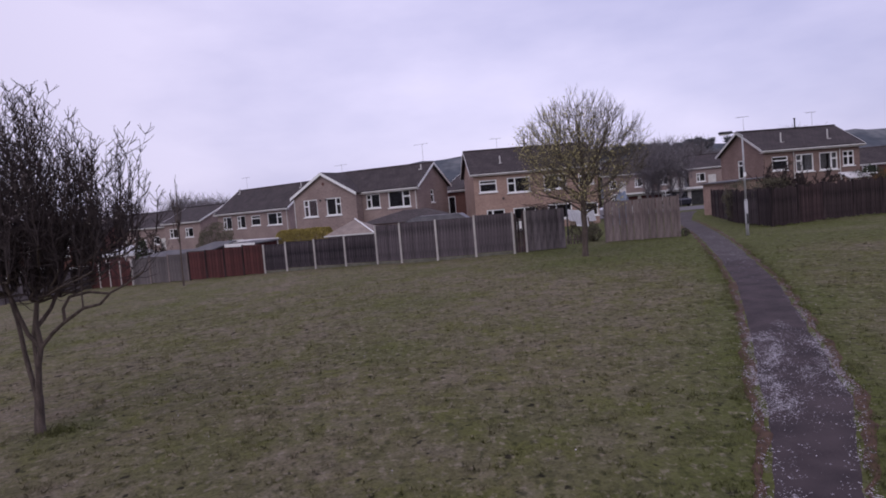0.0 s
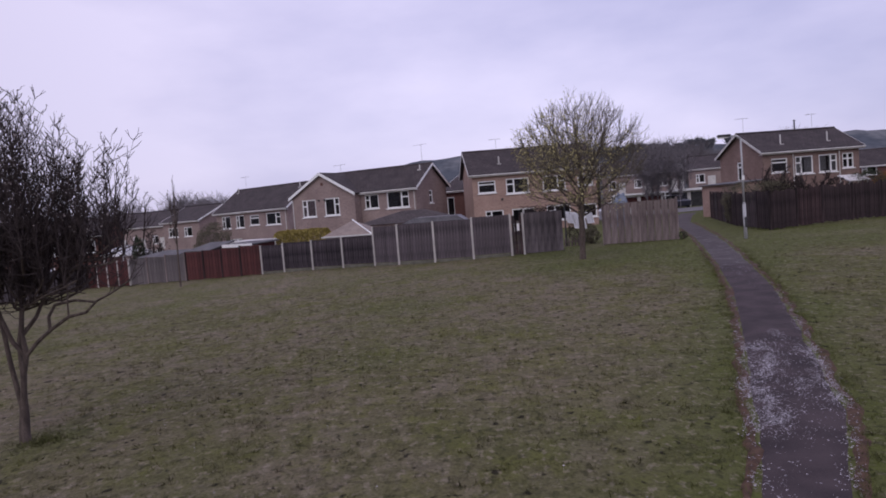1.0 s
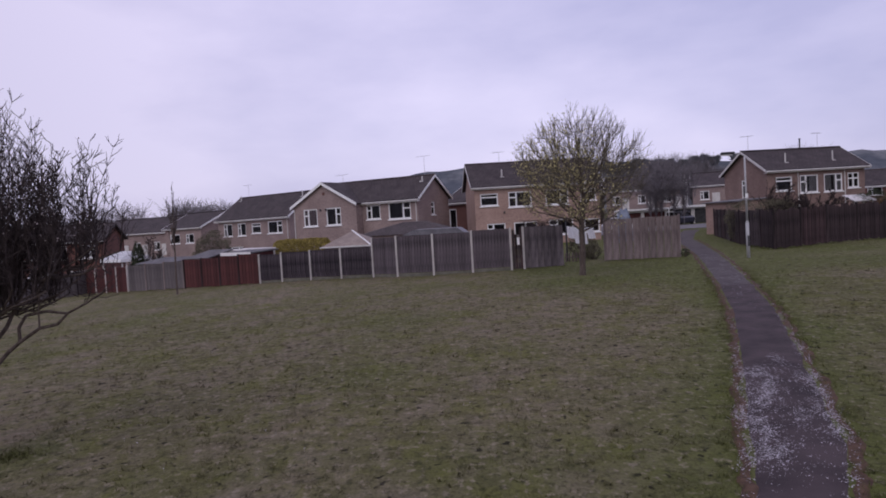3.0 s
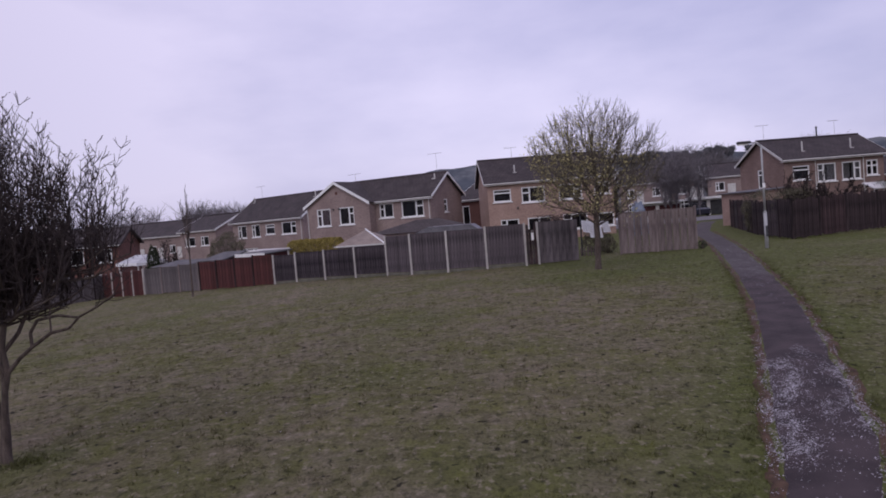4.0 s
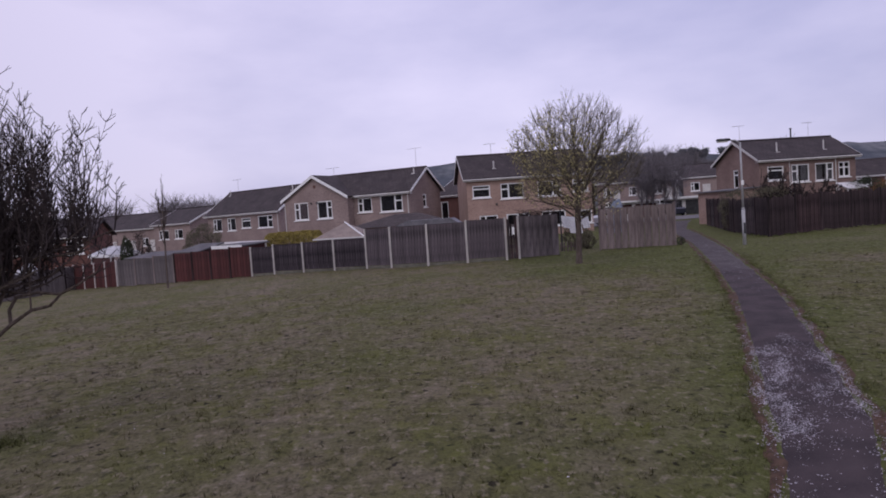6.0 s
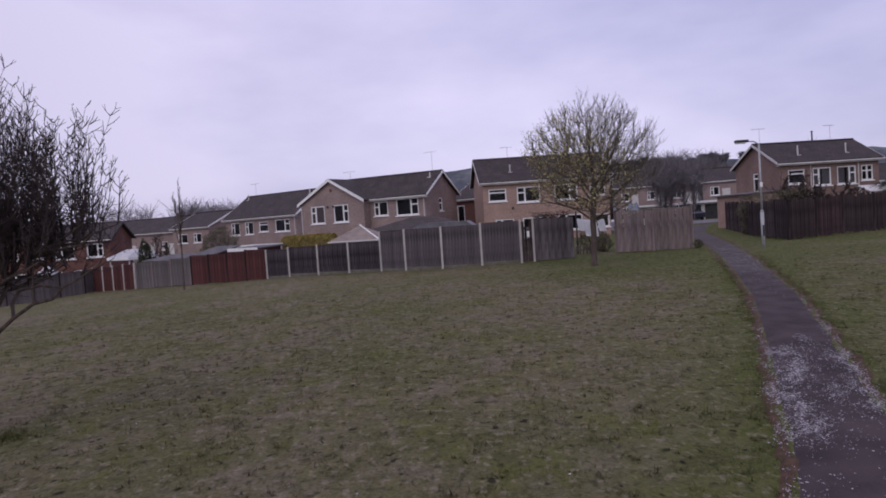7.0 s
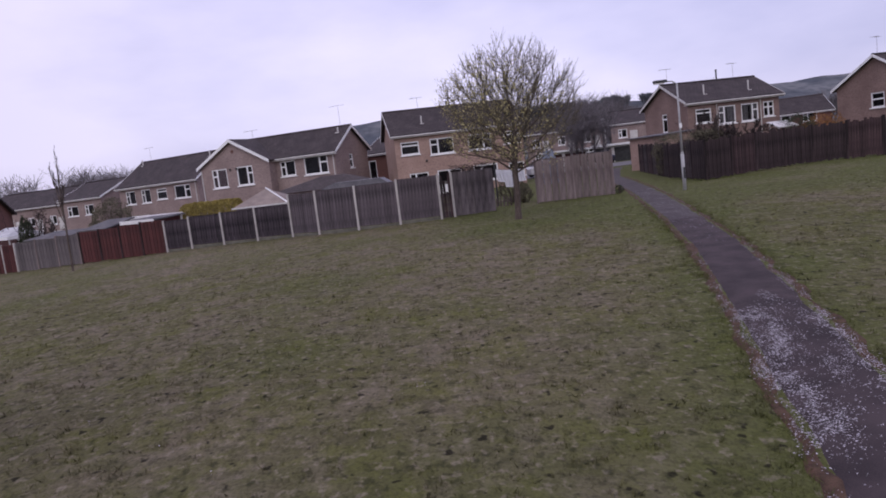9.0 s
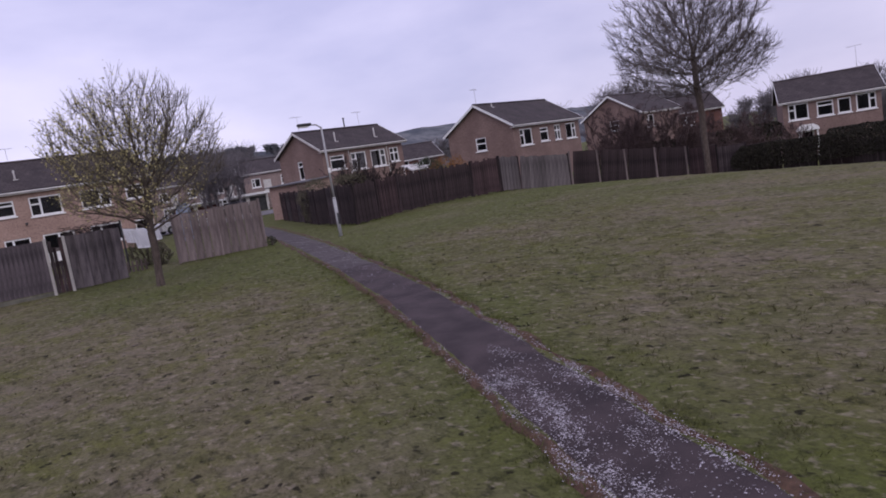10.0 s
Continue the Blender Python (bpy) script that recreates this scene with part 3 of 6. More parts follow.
def front_gable(H, x0, x1, eave, ridge, out, brick, openings):
    """A gabled bay that stands out from the front wall."""
    t, over = 0.28, 0.25
    w = x1 - x0
    bm = bmesh.new()
    wall_pieces(bm, w, eave, openings, t, Matrix.Translation((x0, -out, 0)))
    prism(bm, [(x0, eave), (x1, eave), ((x0 + x1) / 2, ridge)], -out, -out + t)
    box(bm, x0, -out + t, 0, x0 + t, -0.002, eave)
    box(bm, x1 - t, -out + t, 0, x1, -0.002, eave)
    bmesh.ops.remove_doubles(bm, verts=bm.verts[:], dist=0.004)
    bay = part("gabled_bay", bm, brick, H)
    mid = (x0 + x1) / 2
    run = math.hypot(w / 2, ridge - eave)
    ang = math.atan2(ridge - eave, w / 2)
    for s in (-1, 1):
        a = (mid + s * (w / 2 + over * math.cos(ang)), eave - over * math.sin(ang))
        n = (math.sin(ang) * s, math.cos(ang))
        bm = bmesh.new()
        pts = [a, (mid, ridge), (mid, ridge + 0.13 / math.cos(ang)), (a[0] + n[0] * 0.12, a[1] + n[1] * 0.12)]
        prism(bm, pts if s < 0 else pts[::-1], -out - over, 3.6)
        part("bay_roof_slope", bm, M["tile"], bay, "dark brown tiled roof")
        bm = bmesh.new()
        pts = [(a[0], a[1] - 0.10), (mid, ridge - 0.10), (mid, ridge + 0.15), (a[0], a[1] + 0.15)]
        prism(bm, pts if s < 0 else pts[::-1], -out - over - 0.03, -out - over - 0.002)
        part("bargeboard", bm, M["white"], bay, "white bargeboard")
    for o in openings:
        window(bay, Matrix.Translation((x0 + o[0], -out, o[1])), o[2], o[3], o[4])
    return bay


def round_vent(parent, x, y, z, r):
    bm = bmesh.new()
    tube(bm, (x, y, z), (x, y - 0.03, z), r, r, 16)
    part("gable_vent", bm, M["brick_red"], parent, "round brown gable vent")


def wall_light(parent, x, y, z):
    bm = boxes((x - 0.05, y - 0.05, z - 0.08, x + 0.05, y, z + 0.08), (x - 0.07, y - 0.16, z - 0.03, x + 0.07, y - 0.052, z + 0.09))
    part("wall_light", bevelled(bm, 0.012), M["metal_dark"], parent, "small dark wall light")


def flue(parent, x, y, z, h):
    bm = bmesh.new()
    tube(bm, (x, y, z - 0.2), (x, y, z + h), 0.06, 0.06, 10)
    tube(bm, (x, y, z + h + 0.004), (x, y, z + h + 0.09), 0.10, 0.085, 10)
    part("flue", bm, M["metal_dark"], parent, "dark metal flue with a cowl")


def wall_box(parent, x, z, w, h):
    part("wall_box", bevelled(boxes((x, -0.14, z, x + w, -0.002, z + h)), 0.015), M["brick_brown"], parent, "small brown wall box")


T2, T3, T1 = (0.34, 0.66), (0.28, 0.44, 0.28), (1.0,)
R2 = (0.66, 0.34)

# brick pair with the blossom tree before it
ha = house((2.6, 57.0), (12.85, 57.7), 0.2, 4.95, 6.9, 7.0, M["brick_buff"], "buff brick semi-detached house with a brown tiled roof", front=(
    (0.45, 3.35, 1.45, 1.0, T1, False, False, 0.7), (2.75, 3.15, 1.9, 1.25, T2), (5.8, 3.15, 1.9, 1.25, R2), (8.7, 3.35, 1.3, 1.0, T1, False, False, 0.7),
    (0.9, 0.75, 1.5, 1.15, T2), (3.1, 0.05, 1.9, 1.85, (0.5, 0.5), False, True), (6.0, 0.7, 2.0, 1.25, T2), (8.9, 0.75, 1.3, 1.1, T1)),
    vents=((2.5, 0.35, 0.7),), aerials=((2.7, 0.9, 0.4),), barge="offwhite")
flue(ha, 5.1, 3.5, 7.05, 0.35)
wall_light(ha, 2.35, -0.001, 2.75)

# pinkish pair with the front gable
hb = house((-10.5, 61.5), (-2.05, 57.0), -0.25, 4.85, 6.62, 5.4, M["brick_pink"], "pinkish brick house with a white-edged front gable", front=(
    (4.55, 3.3, 1.4, 1.2, T2), (6.75, 3.2, 2.15, 1.4, R2)), gable_r=((2.0, 3.4, 0.6, 1.1, T1, False, False, 0.6),), vents=((9.0, 0.75, 0.5),), aerials=((0.4, 0.7, 0.3), (8.9, 1.6, 0.5)), pipes=(9.45,))
bay = front_gable(hb, -2.5, 4.15, 4.75, 6.6, 0.9, M["brick_pink"], ((1.05, 3.0, 1.5, 1.5, T2), (3.5, 3.0, 1.55, 1.5, R2)))

round_vent(bay, 0.85, -0.901, 5.75, 0.14)
for lx in (0.45, 1.05):
    wall_light(bay, lx, -0.901, 4.35)
bm = bmesh.new()
tube(bm, (-2.42, -0.96, 0), (-2.42, -0.96, 4.5), 0.04, 0.04, 8)
part("downpipe", bm, M["offwhite"], bay, "pale downpipe")

house((-25.9, 80.6), (-16.1, 73.0), -1.0, 5.1, 7.5, 7.0, M["brick_pink"], "long pinkish brick house with a white-edged roof", front=(
    (1.0, 3.2, 1.6, 1.4, T2), (3.6, 3.2, 1.5, 1.4, T2), (6.1, 3.4, 1.6, 1.1, T1, False, False, 0.7), (8.9, 3.3, 2.4, 1.3, R2), (1.4, 0.6, 3.0, 1.4, T3)), vents=((0.6, 0.85, 0.7), (11.6, 0.8, 0.7)), aerials=((1.4, 1.4, 0.2),), pipes=(12.2,))

# brown brick pair behind the lamp post
hd = house((25.3, 54.8), (33.55, 55.95), 0.32, 4.68, 6.3, 6.2, M["brick_brown"], "brown brick semi-detached house with a dark tiled roof", front=(
    (0.7, 3.0, 1.4, 1.1, T1, False, False, 0.7), (2.75, 2.75, 1.55, 1.4, T2, True), (4.8, 2.75, 1.6, 1.4, R2, True), (6.85, 2.95, 1.0, 1.2, (0.5, 0.5))),
    gable_l=((2.3, 2.6, 0.75, 1.5, T1, False, False, 0.72),), vents=((2.2, 0.3, 0.85), (6.3, 0.3, 0.85)), aerials=((0.4, 1.2, 0.1), (6.6, 1.2, 0.3)), pipes=(2.55, 6.55), barge="offwhite")
flue(hd, 5.0, 3.1, 6.5, 0.7)
wall_box(hd, 2.2, 3.6, 0.3, 0.4)

# brown brick pair with its side to the green
house((38.6, 47.3), (48.8, 49.6), -0.2, 4.8, 6.8, 6.8, M["brick_brown"], "brown brick house with a white-edged gable end", front=(
    (0.9, 3.0, 1.8, 1.35, T2), (3.9, 3.1, 1.3, 1.15, T1, False, False, 0.7), (6.2, 3.05, 1.0, 1.3, (0.5, 0.5)), (8.1, 3.0, 1.7, 1.35, R2), (2.6, 0.5, 1.2, 1.2, T1)),
    gable_l=((2.6, 3.1, 1.1, 1.1, T1, False, False, 0.55), (0.8, 0.9, 1.5, 1.1, T2)), aerials=((0.2, 1.2, 0.3),), vents=((1.6, 0.85, 0.4),))
house((61.7, 52.6), (69.7, 53.6), -0.4, 4.8, 6.9, 7.2, M["brick_brown"], "brown brick house with a white-edged gable end", front=((1.0, 3.1, 1.5, 1.25, T2),), gable_l=((3.0, 3.2, 1.2, 1.1, T1, False, False, 0.55),), aerials=((0.2, 1.2, 0.3),))
red_house = house((57.9, 35.6), (61.6, 29.6), -2.0, 4.8, 6.5, 7.0, M["brick_brown"], "brown brick semi-detached house with a small door hood", front=(
    (0.4, 3.2, 1.5, 1.3, T2), (2.5, 3.2, 1.2, 1.2, T1, False, False, 0.7), (4.0, 3.2, 0.95, 1.2, T1), (5.3, 3.2, 1.4, 1.3, R2), (1.2, 0.1, 0.95, 2.1, T1, False, True)), aerials=((6.1, 1.8, 0.2),))
bm = bmesh.new()
prism(bm, [(0.85, 2.25), (2.5, 2.25), (2.42, 2.5), (2.1, 2.72), (1.25, 2.72), (0.93, 2.5)], -0.85, 0.0)
part("door_hood", bm, M["white"], red_house, "white door hood")
bm = boxes((0.95, -0.75, 0.0, 1.07, -0.63, 2.25), (2.28, -0.75, 0.0, 2.4, -0.63, 2.25))
part("porch_post", bm, M["white"], red_house, "white porch posts")


# ---------- fences ----------
def shared_mesh(name, bm, mat):
    me = bpy.data.meshes.new(name)
    bm.to_mesh(me)
    bm.free()
    me.materials.append(mat)
    return me


POST = bevelled(boxes((-0.05, -0.06, 0, 0.05, 0.06, 1.0)), 0.012)
post_mesh = bpy.data.meshes.new("post")
POST.to_mesh(post_mesh)
POST.free()
post_mesh.materials.append(M["concrete"])
pale_post_mesh = post_mesh.copy()
pale_post_mesh.materials[0] = M["fence_pale"]
wood_post_mesh = post_mesh.copy()
wood_post_mesh.materials[0] = M["fence_brown"]


BROWNS = (M["fence_brown"], M["fence_brown_red"], M["fence_brown_grey"])
DARKS = (M["fence_dark"], M["fence_dark"], M["fence_slate"])


def fence(points, height, mats, label, count=None, post="concrete", gravel=True, jag=0.0, n=12, drop=0.0, seed=0, first=True, last=True, gap=-0.008):
    """A run of panels between posts from corner to corner."""
    x0, y0 = points[0]
    F = thing("fence", Matrix.Translation((x0, y0, 0)), label, "fence", "garden fences")
    for i, ((ax, ay), (bx, by)) in enumerate(zip(points, points[1:])):
        L = math.hypot(bx - ax, by - ay)
        k = count or max(1, round(L / 1.93))
        w = L / k
        ang = math.atan2(by - ay, bx - ax)
        pw, ph = w - 0.09, height - (0.17 if gravel else 0.05)
        bw = pw / n
        mats = mats if isinstance(mats, tuple) else (mats,)
        mat = mats[0]
        bm = bmesh.new()
        levels = [z + o for z in (0.25, ph * 0.55, ph - 0.2) for o in (-0.035, 0.035)]
        for q, (za, zb) in enumerate(zip(levels, levels[1:])):
            for xa, xb in ((0, 0.05), (0.05, pw - 0.05), (pw - 0.05, pw)):
                if q % 2 == 0 or xb - xa < 0.06:
                    box(bm, xa, 0.014, za, xb, 0.06, zb)
        bmesh.ops.remove_doubles(bm, verts=bm.verts[:], dist=0.0001)
        frame_mesh = shared_mesh("panel", bm, mat)
        cap_mesh = shared_mesh("capping", boxes((0, -0.035, ph + 0.001, pw, 0.045, ph + 0.03)), mat)
        board_meshes = [shared_mesh("board", boxes((gap / 2, -0.011 - 0.003 * q, 0.02, bw - gap / 2, 0.011, ph + jag * (q - 1))), shade) for shade in mats for q in range(3)]
        rnd = random.Random(seed + i)
        for j in range(k + 1):
            px, py = ax + (bx - ax) * j / k, ay + (by - ay) * j / k
            z = ground_z(px, py)
            if (j < k or i == len(points) - 2) and (j or first or i) and (j < k or last):
                ob = new("post", {"concrete": post_mesh, "wood": wood_post_mesh, "pale": pale_post_mesh}[post])
                ob.parent = F
                ob.matrix_basis = Matrix.Translation((px - x0, py - y0, z - 0.05)) @ Matrix.Rotation(ang, 4, "Z") @ Matrix.Diagonal((1, 1, height + 0.09, 1))
            if j < k:
                qx, qy = ax + (bx - ax) * (j + 1) / k, ay + (by - ay) * (j + 1) / k
                zz = min(z, ground_z(qx, qy))
                tilt = 0.0 if abs(ground_z(qx, qy) - z) < 0.15 else math.atan2(ground_z(qx, qy) - z, w)
                base = Matrix.Translation((px - x0, py - y0, z if tilt else zz)) @ Matrix.Rotation(ang, 4, "Z") @ Matrix.Rotation(-tilt, 4, "Y")
                panel = new("panel", frame_mesh)
                panel.parent = F
                panel.matrix_basis = base @ Matrix.Translation((0.045, 0.0, 0.16 if gravel else 0.03))
                if not jag:
                    ob = new("capping", cap_mesh)
                    ob.parent = panel
                tone = 3 * rnd.randrange(len(mats))
                for q in range(n):
                    ob = new("board", board_meshes[tone + rnd.randrange(3)])
                    ob.parent = panel
                    ob.location = (q * bw, (-0.018 if n > 6 else -0.045) if q % 2 else 0.0, rnd.uniform(-jag, jag))
                if gravel:
                    ob = part("gravel_board", bevelled(boxes((0.052, -0.02, -0.05, w - 0.052, 0.02, 0.155)), 0.006), M["gravel"], F, "concrete gravel board")
                    ob.matrix_basis = base
    return F


fence([(-30.5, 44.5), (-26.6, 50.3), (-26.4, 51.2)], 1.7, M["fence_grey"], "weathered grey wooden garden fence", post="wood", gravel=False)
fence([(-26.4, 51.2), (-21.6, 47.4)], 1.75, M["fence_red"], "red-stained wooden fence between pale concrete posts", count=4, gravel=False)
fence([(-21.5, 47.3), (-16.4, 43.7)], 1.75, M["fence_grey"], "silvered grey wooden garden fence", count=3, gravel=False, post="pale", first=False)
fence([(-16.3, 43.6), (-10.55, 39.5)], 1.75, M["fence_red"], "red-brown stained close-boarded fence", count=4, post="wood", gravel=False, last=False)
fence([(-10.5, 39.45), (-9.1, 38.8), (-7.35, 38.0), (-5.56, 37.1), (-3.78, 36.3)], 1.6, M["fence_black"], "low near-black wooden panel fence with concrete posts", count=1, last=False)
fence([(-3.78, 36.3), (-2.46, 35.3), (-0.62, 34.55), (1.28, 34.05), (3.15, 33.8)], 2.02, DARKS, "tall dark wooden panel fence with concrete posts", count=1)
fence([(3.75, 33.75), (5.7, 33.8)], 2.0, M["fence_slate"], "slate-grey wooden fence panel", count=1, gravel=False, n=6, last=False)
fence([(7.85, 34.6), (9.5, 34.1), (11.2, 33.6)], 2.02, M["fence_pale"], "pale brown close-boarded wooden fence", count=1, post="pale", gravel=False, n=5, gap=0.022)
fence([(18.9, 49.2), (16.2, 38.6), (15.6, 33.4), (18.6, 34.3), (22.0, 35.0), (24.9, 33.9)], 1.85, BROWNS, "old dark brown close-boarded fence", post="wood", gravel=False, jag=0.05)
fence([(24.95, 33.85), (27.0, 34.6), (30.3, 33.9)], 1.9, M["fence_grey"], "silvered grey close-boarded fence", post="wood", gravel=False, count=1, jag=0.02)
fence([(30.38, 33.85), (33.0, 32.0), (35.4, 29.6)], 2.0, M["fence_brown"], "dark brown panel fence with weathered posts", post="pale", gravel=False)
fence([(35.5, 29.5), (36.9, 26.8), (39.9, 20.7), (42.0, 12.0)], 2.0, BROWNS, "dark brown close-boarded fence", post="wood", gravel=False)


# ---------- trees ----------
def segments_mesh(name, segs, mat, sides=4):
    """Tapered prisms along straight pieces: arrays of start, end and radii."""
    n = len(segs)
    if not n:
        return None
    a = np.array([s[0] for s in segs], float)
    b = np.array([s[1] for s in segs], float)
    r0 = np.array([s[2] for s in segs], float)
    r1 = np.array([s[3] for s in segs], float)
    d = b - a
    d /= np.maximum(np.linalg.norm(d, axis=1, keepdims=True), 1e-6)
    ref = np.where(np.abs(d[:, 2:3]) < 0.9, np.array([[0, 0, 1.0]]), np.array([[1.0, 0, 0]]))
    s = np.cross(d, ref)
    s /= np.linalg.norm(s, axis=1, keepdims=True)
    t = np.cross(d, s)
    verts = np.zeros((n, 2, sides, 3))
    for k in range(sides):
        c, q = math.cos(k * math.tau / sides), math.sin(k * math.tau / sides)
        o = s * c + t * q
        verts[:, 0, k] = a + o * r0[:, None]
        verts[:, 1, k] = b + o * r1[:, None]
    base = np.arange(n)[:, None, None] * (2 * sides)
    quad = np.array([[k, (k + 1) % sides, sides + (k + 1) % sides, sides + k] for k in range(sides)])[None]
    faces = (base + quad).reshape(-1, 4)
    return mesh_of(name, verts.reshape(-1, 3).tolist(), faces.tolist(), mat, True)


def leaf_mesh(name, points, size, mat, rnd, lean=1.0):
    """Small folded leaves, two triangles each, at the points."""
    n = len(points)
    p = np.array(points, float)
    g = np.random.default_rng(rnd)
    u = g.normal(size=(n, 3))
    u /= np.linalg.norm(u, axis=1, keepdims=True)
    w = np.cross(u, g.normal(size=(n, 3)))
    w /= np.maximum(np.linalg.norm(w, axis=1, keepdims=True), 1e-6)
    k = (size * g.uniform(0.6, 1.4, size=n))[:, None]
    v = np.stack([p - u * k * 0.5, p + w * k * 0.32 + np.array([0, 0, 0.1]) * k, p + u * k * 0.5, p - w * k * 0.32 + np.array([0, 0, 0.1]) * k], 1)
    f = np.arange(n * 4).reshape(n, 4)
    tri = np.concatenate([f[:, [0, 1, 2]], f[:, [0, 2, 3]]])
    return mesh_of(name, v.reshape(-1, 3).tolist(), tri.tolist(), mat)


class Grower:
    """Grows a bare crown of tapering, forking branches inside an envelope."""

    def __init__(self, seed, inside, up=0.25, wiggle=0.18, spread=0.6, shrink=0.66, levels=5, kids=(4, 6), limit=14000):
        self.r = random.Random(seed)
        self.inside, self.up, self.wiggle, self.spread, self.shrink, self.levels, self.kids, self.limit = inside, up, wiggle, spread, shrink, levels, kids, limit
        self.segs, self.tips = [], []

    def rand_dir(self):
        return Vector((self.r.gauss(0, 1), self.r.gauss(0, 1), self.r.gauss(0, 1))).normalized()

    def branch(self, p, d, length, r, level, bare=0.2):
        if len(self.segs) > self.limit:
            return
        n = 7 if level < 2 else 5 if level == 2 else 3 if level == 3 else 2
        step = length / n
        end_r = r * 0.45
        k = self.r.randint(*self.kids)
        spots = [(bare + (0.98 - bare) * (i + self.r.random()) / k) * n for i in range(k)] if level < self.levels else []
        turn = self.r.uniform(0, math.tau)
        for i in range(n):
            d = (d + self.rand_dir() * self.wiggle + Vector((0, 0, self.up * (0.3 + 0.4 * level)))).normalized()
            q = p + d * step
            ra, rb = r + (end_r - r) * i / n, r + (end_r - r) * (i + 1) / n
            self.segs.append((tuple(p), tuple(q), ra, rb, level))
            while spots and spots[0] <= i + 1:
                f = (spots.pop(0) - i)
                turn += 2.4 + self.r.uniform(-0.4, 0.4)
                s1 = d.orthogonal().normalized()
                s2 = d.cross(s1)
                side = s1 * math.cos(turn) + s2 * math.sin(turn)
                w = self.spread * self.r.uniform(0.7, 1.1)
                e = (d * (1 - w * 0.5) + side * w).normalized()
                left = 1 - 0.4 * (i / n)
                self.branch(p.lerp(q, f), e, length * self.shrink * self.r.uniform(0.75, 1.2) * left, max(rb * 0.55, 0.003), level + 1, 0.15)
            p = q
            if level > 1 and not self.inside(q):
                break
        if level >= self.levels - 1:
            self.tips.append(tuple(p))


def make_tree(name, origin, label, grower, bark, twig, bud=None, bud_size=0.03, bud_each=2, thick=0.006):
    t = thing(name, Matrix.Translation(origin), label, "tree")
    low = [s for s in grower.segs if s[4] < 2]
    fine = [(s[0], s[1], max(s[2], thick), max(s[3], thick * 0.7), s[4]) for s in grower.segs if s[4] >= 2]
    for nm, seg, mat, k, lab in (("trunk", low, bark, 8, ""), ("crown", fine, twig, 3, "fine bare branches and twigs")):
        me = segments_mesh(nm, seg, mat, k)
        if me:
            ob = new(nm, me)
            ob.parent = t
            tagged(ob, lab, kind="stuff" if nm != "trunk" else "")
    if bud:
        rnd = random.Random(5)
        pts = [(p[0] + rnd.gauss(0, bud_size * 0.5), p[1] + rnd.gauss(0, bud_size * 0.5), p[2] + rnd.gauss(0, bud_size * 0.5)) for p in grower.tips for _ in range(bud_each)]
        ob = new("foliage", leaf_mesh("foliage", pts, bud_size, bud, 3))
        ob.parent = t
        tagged(ob, "small opening buds", kind="stuff")
    return t


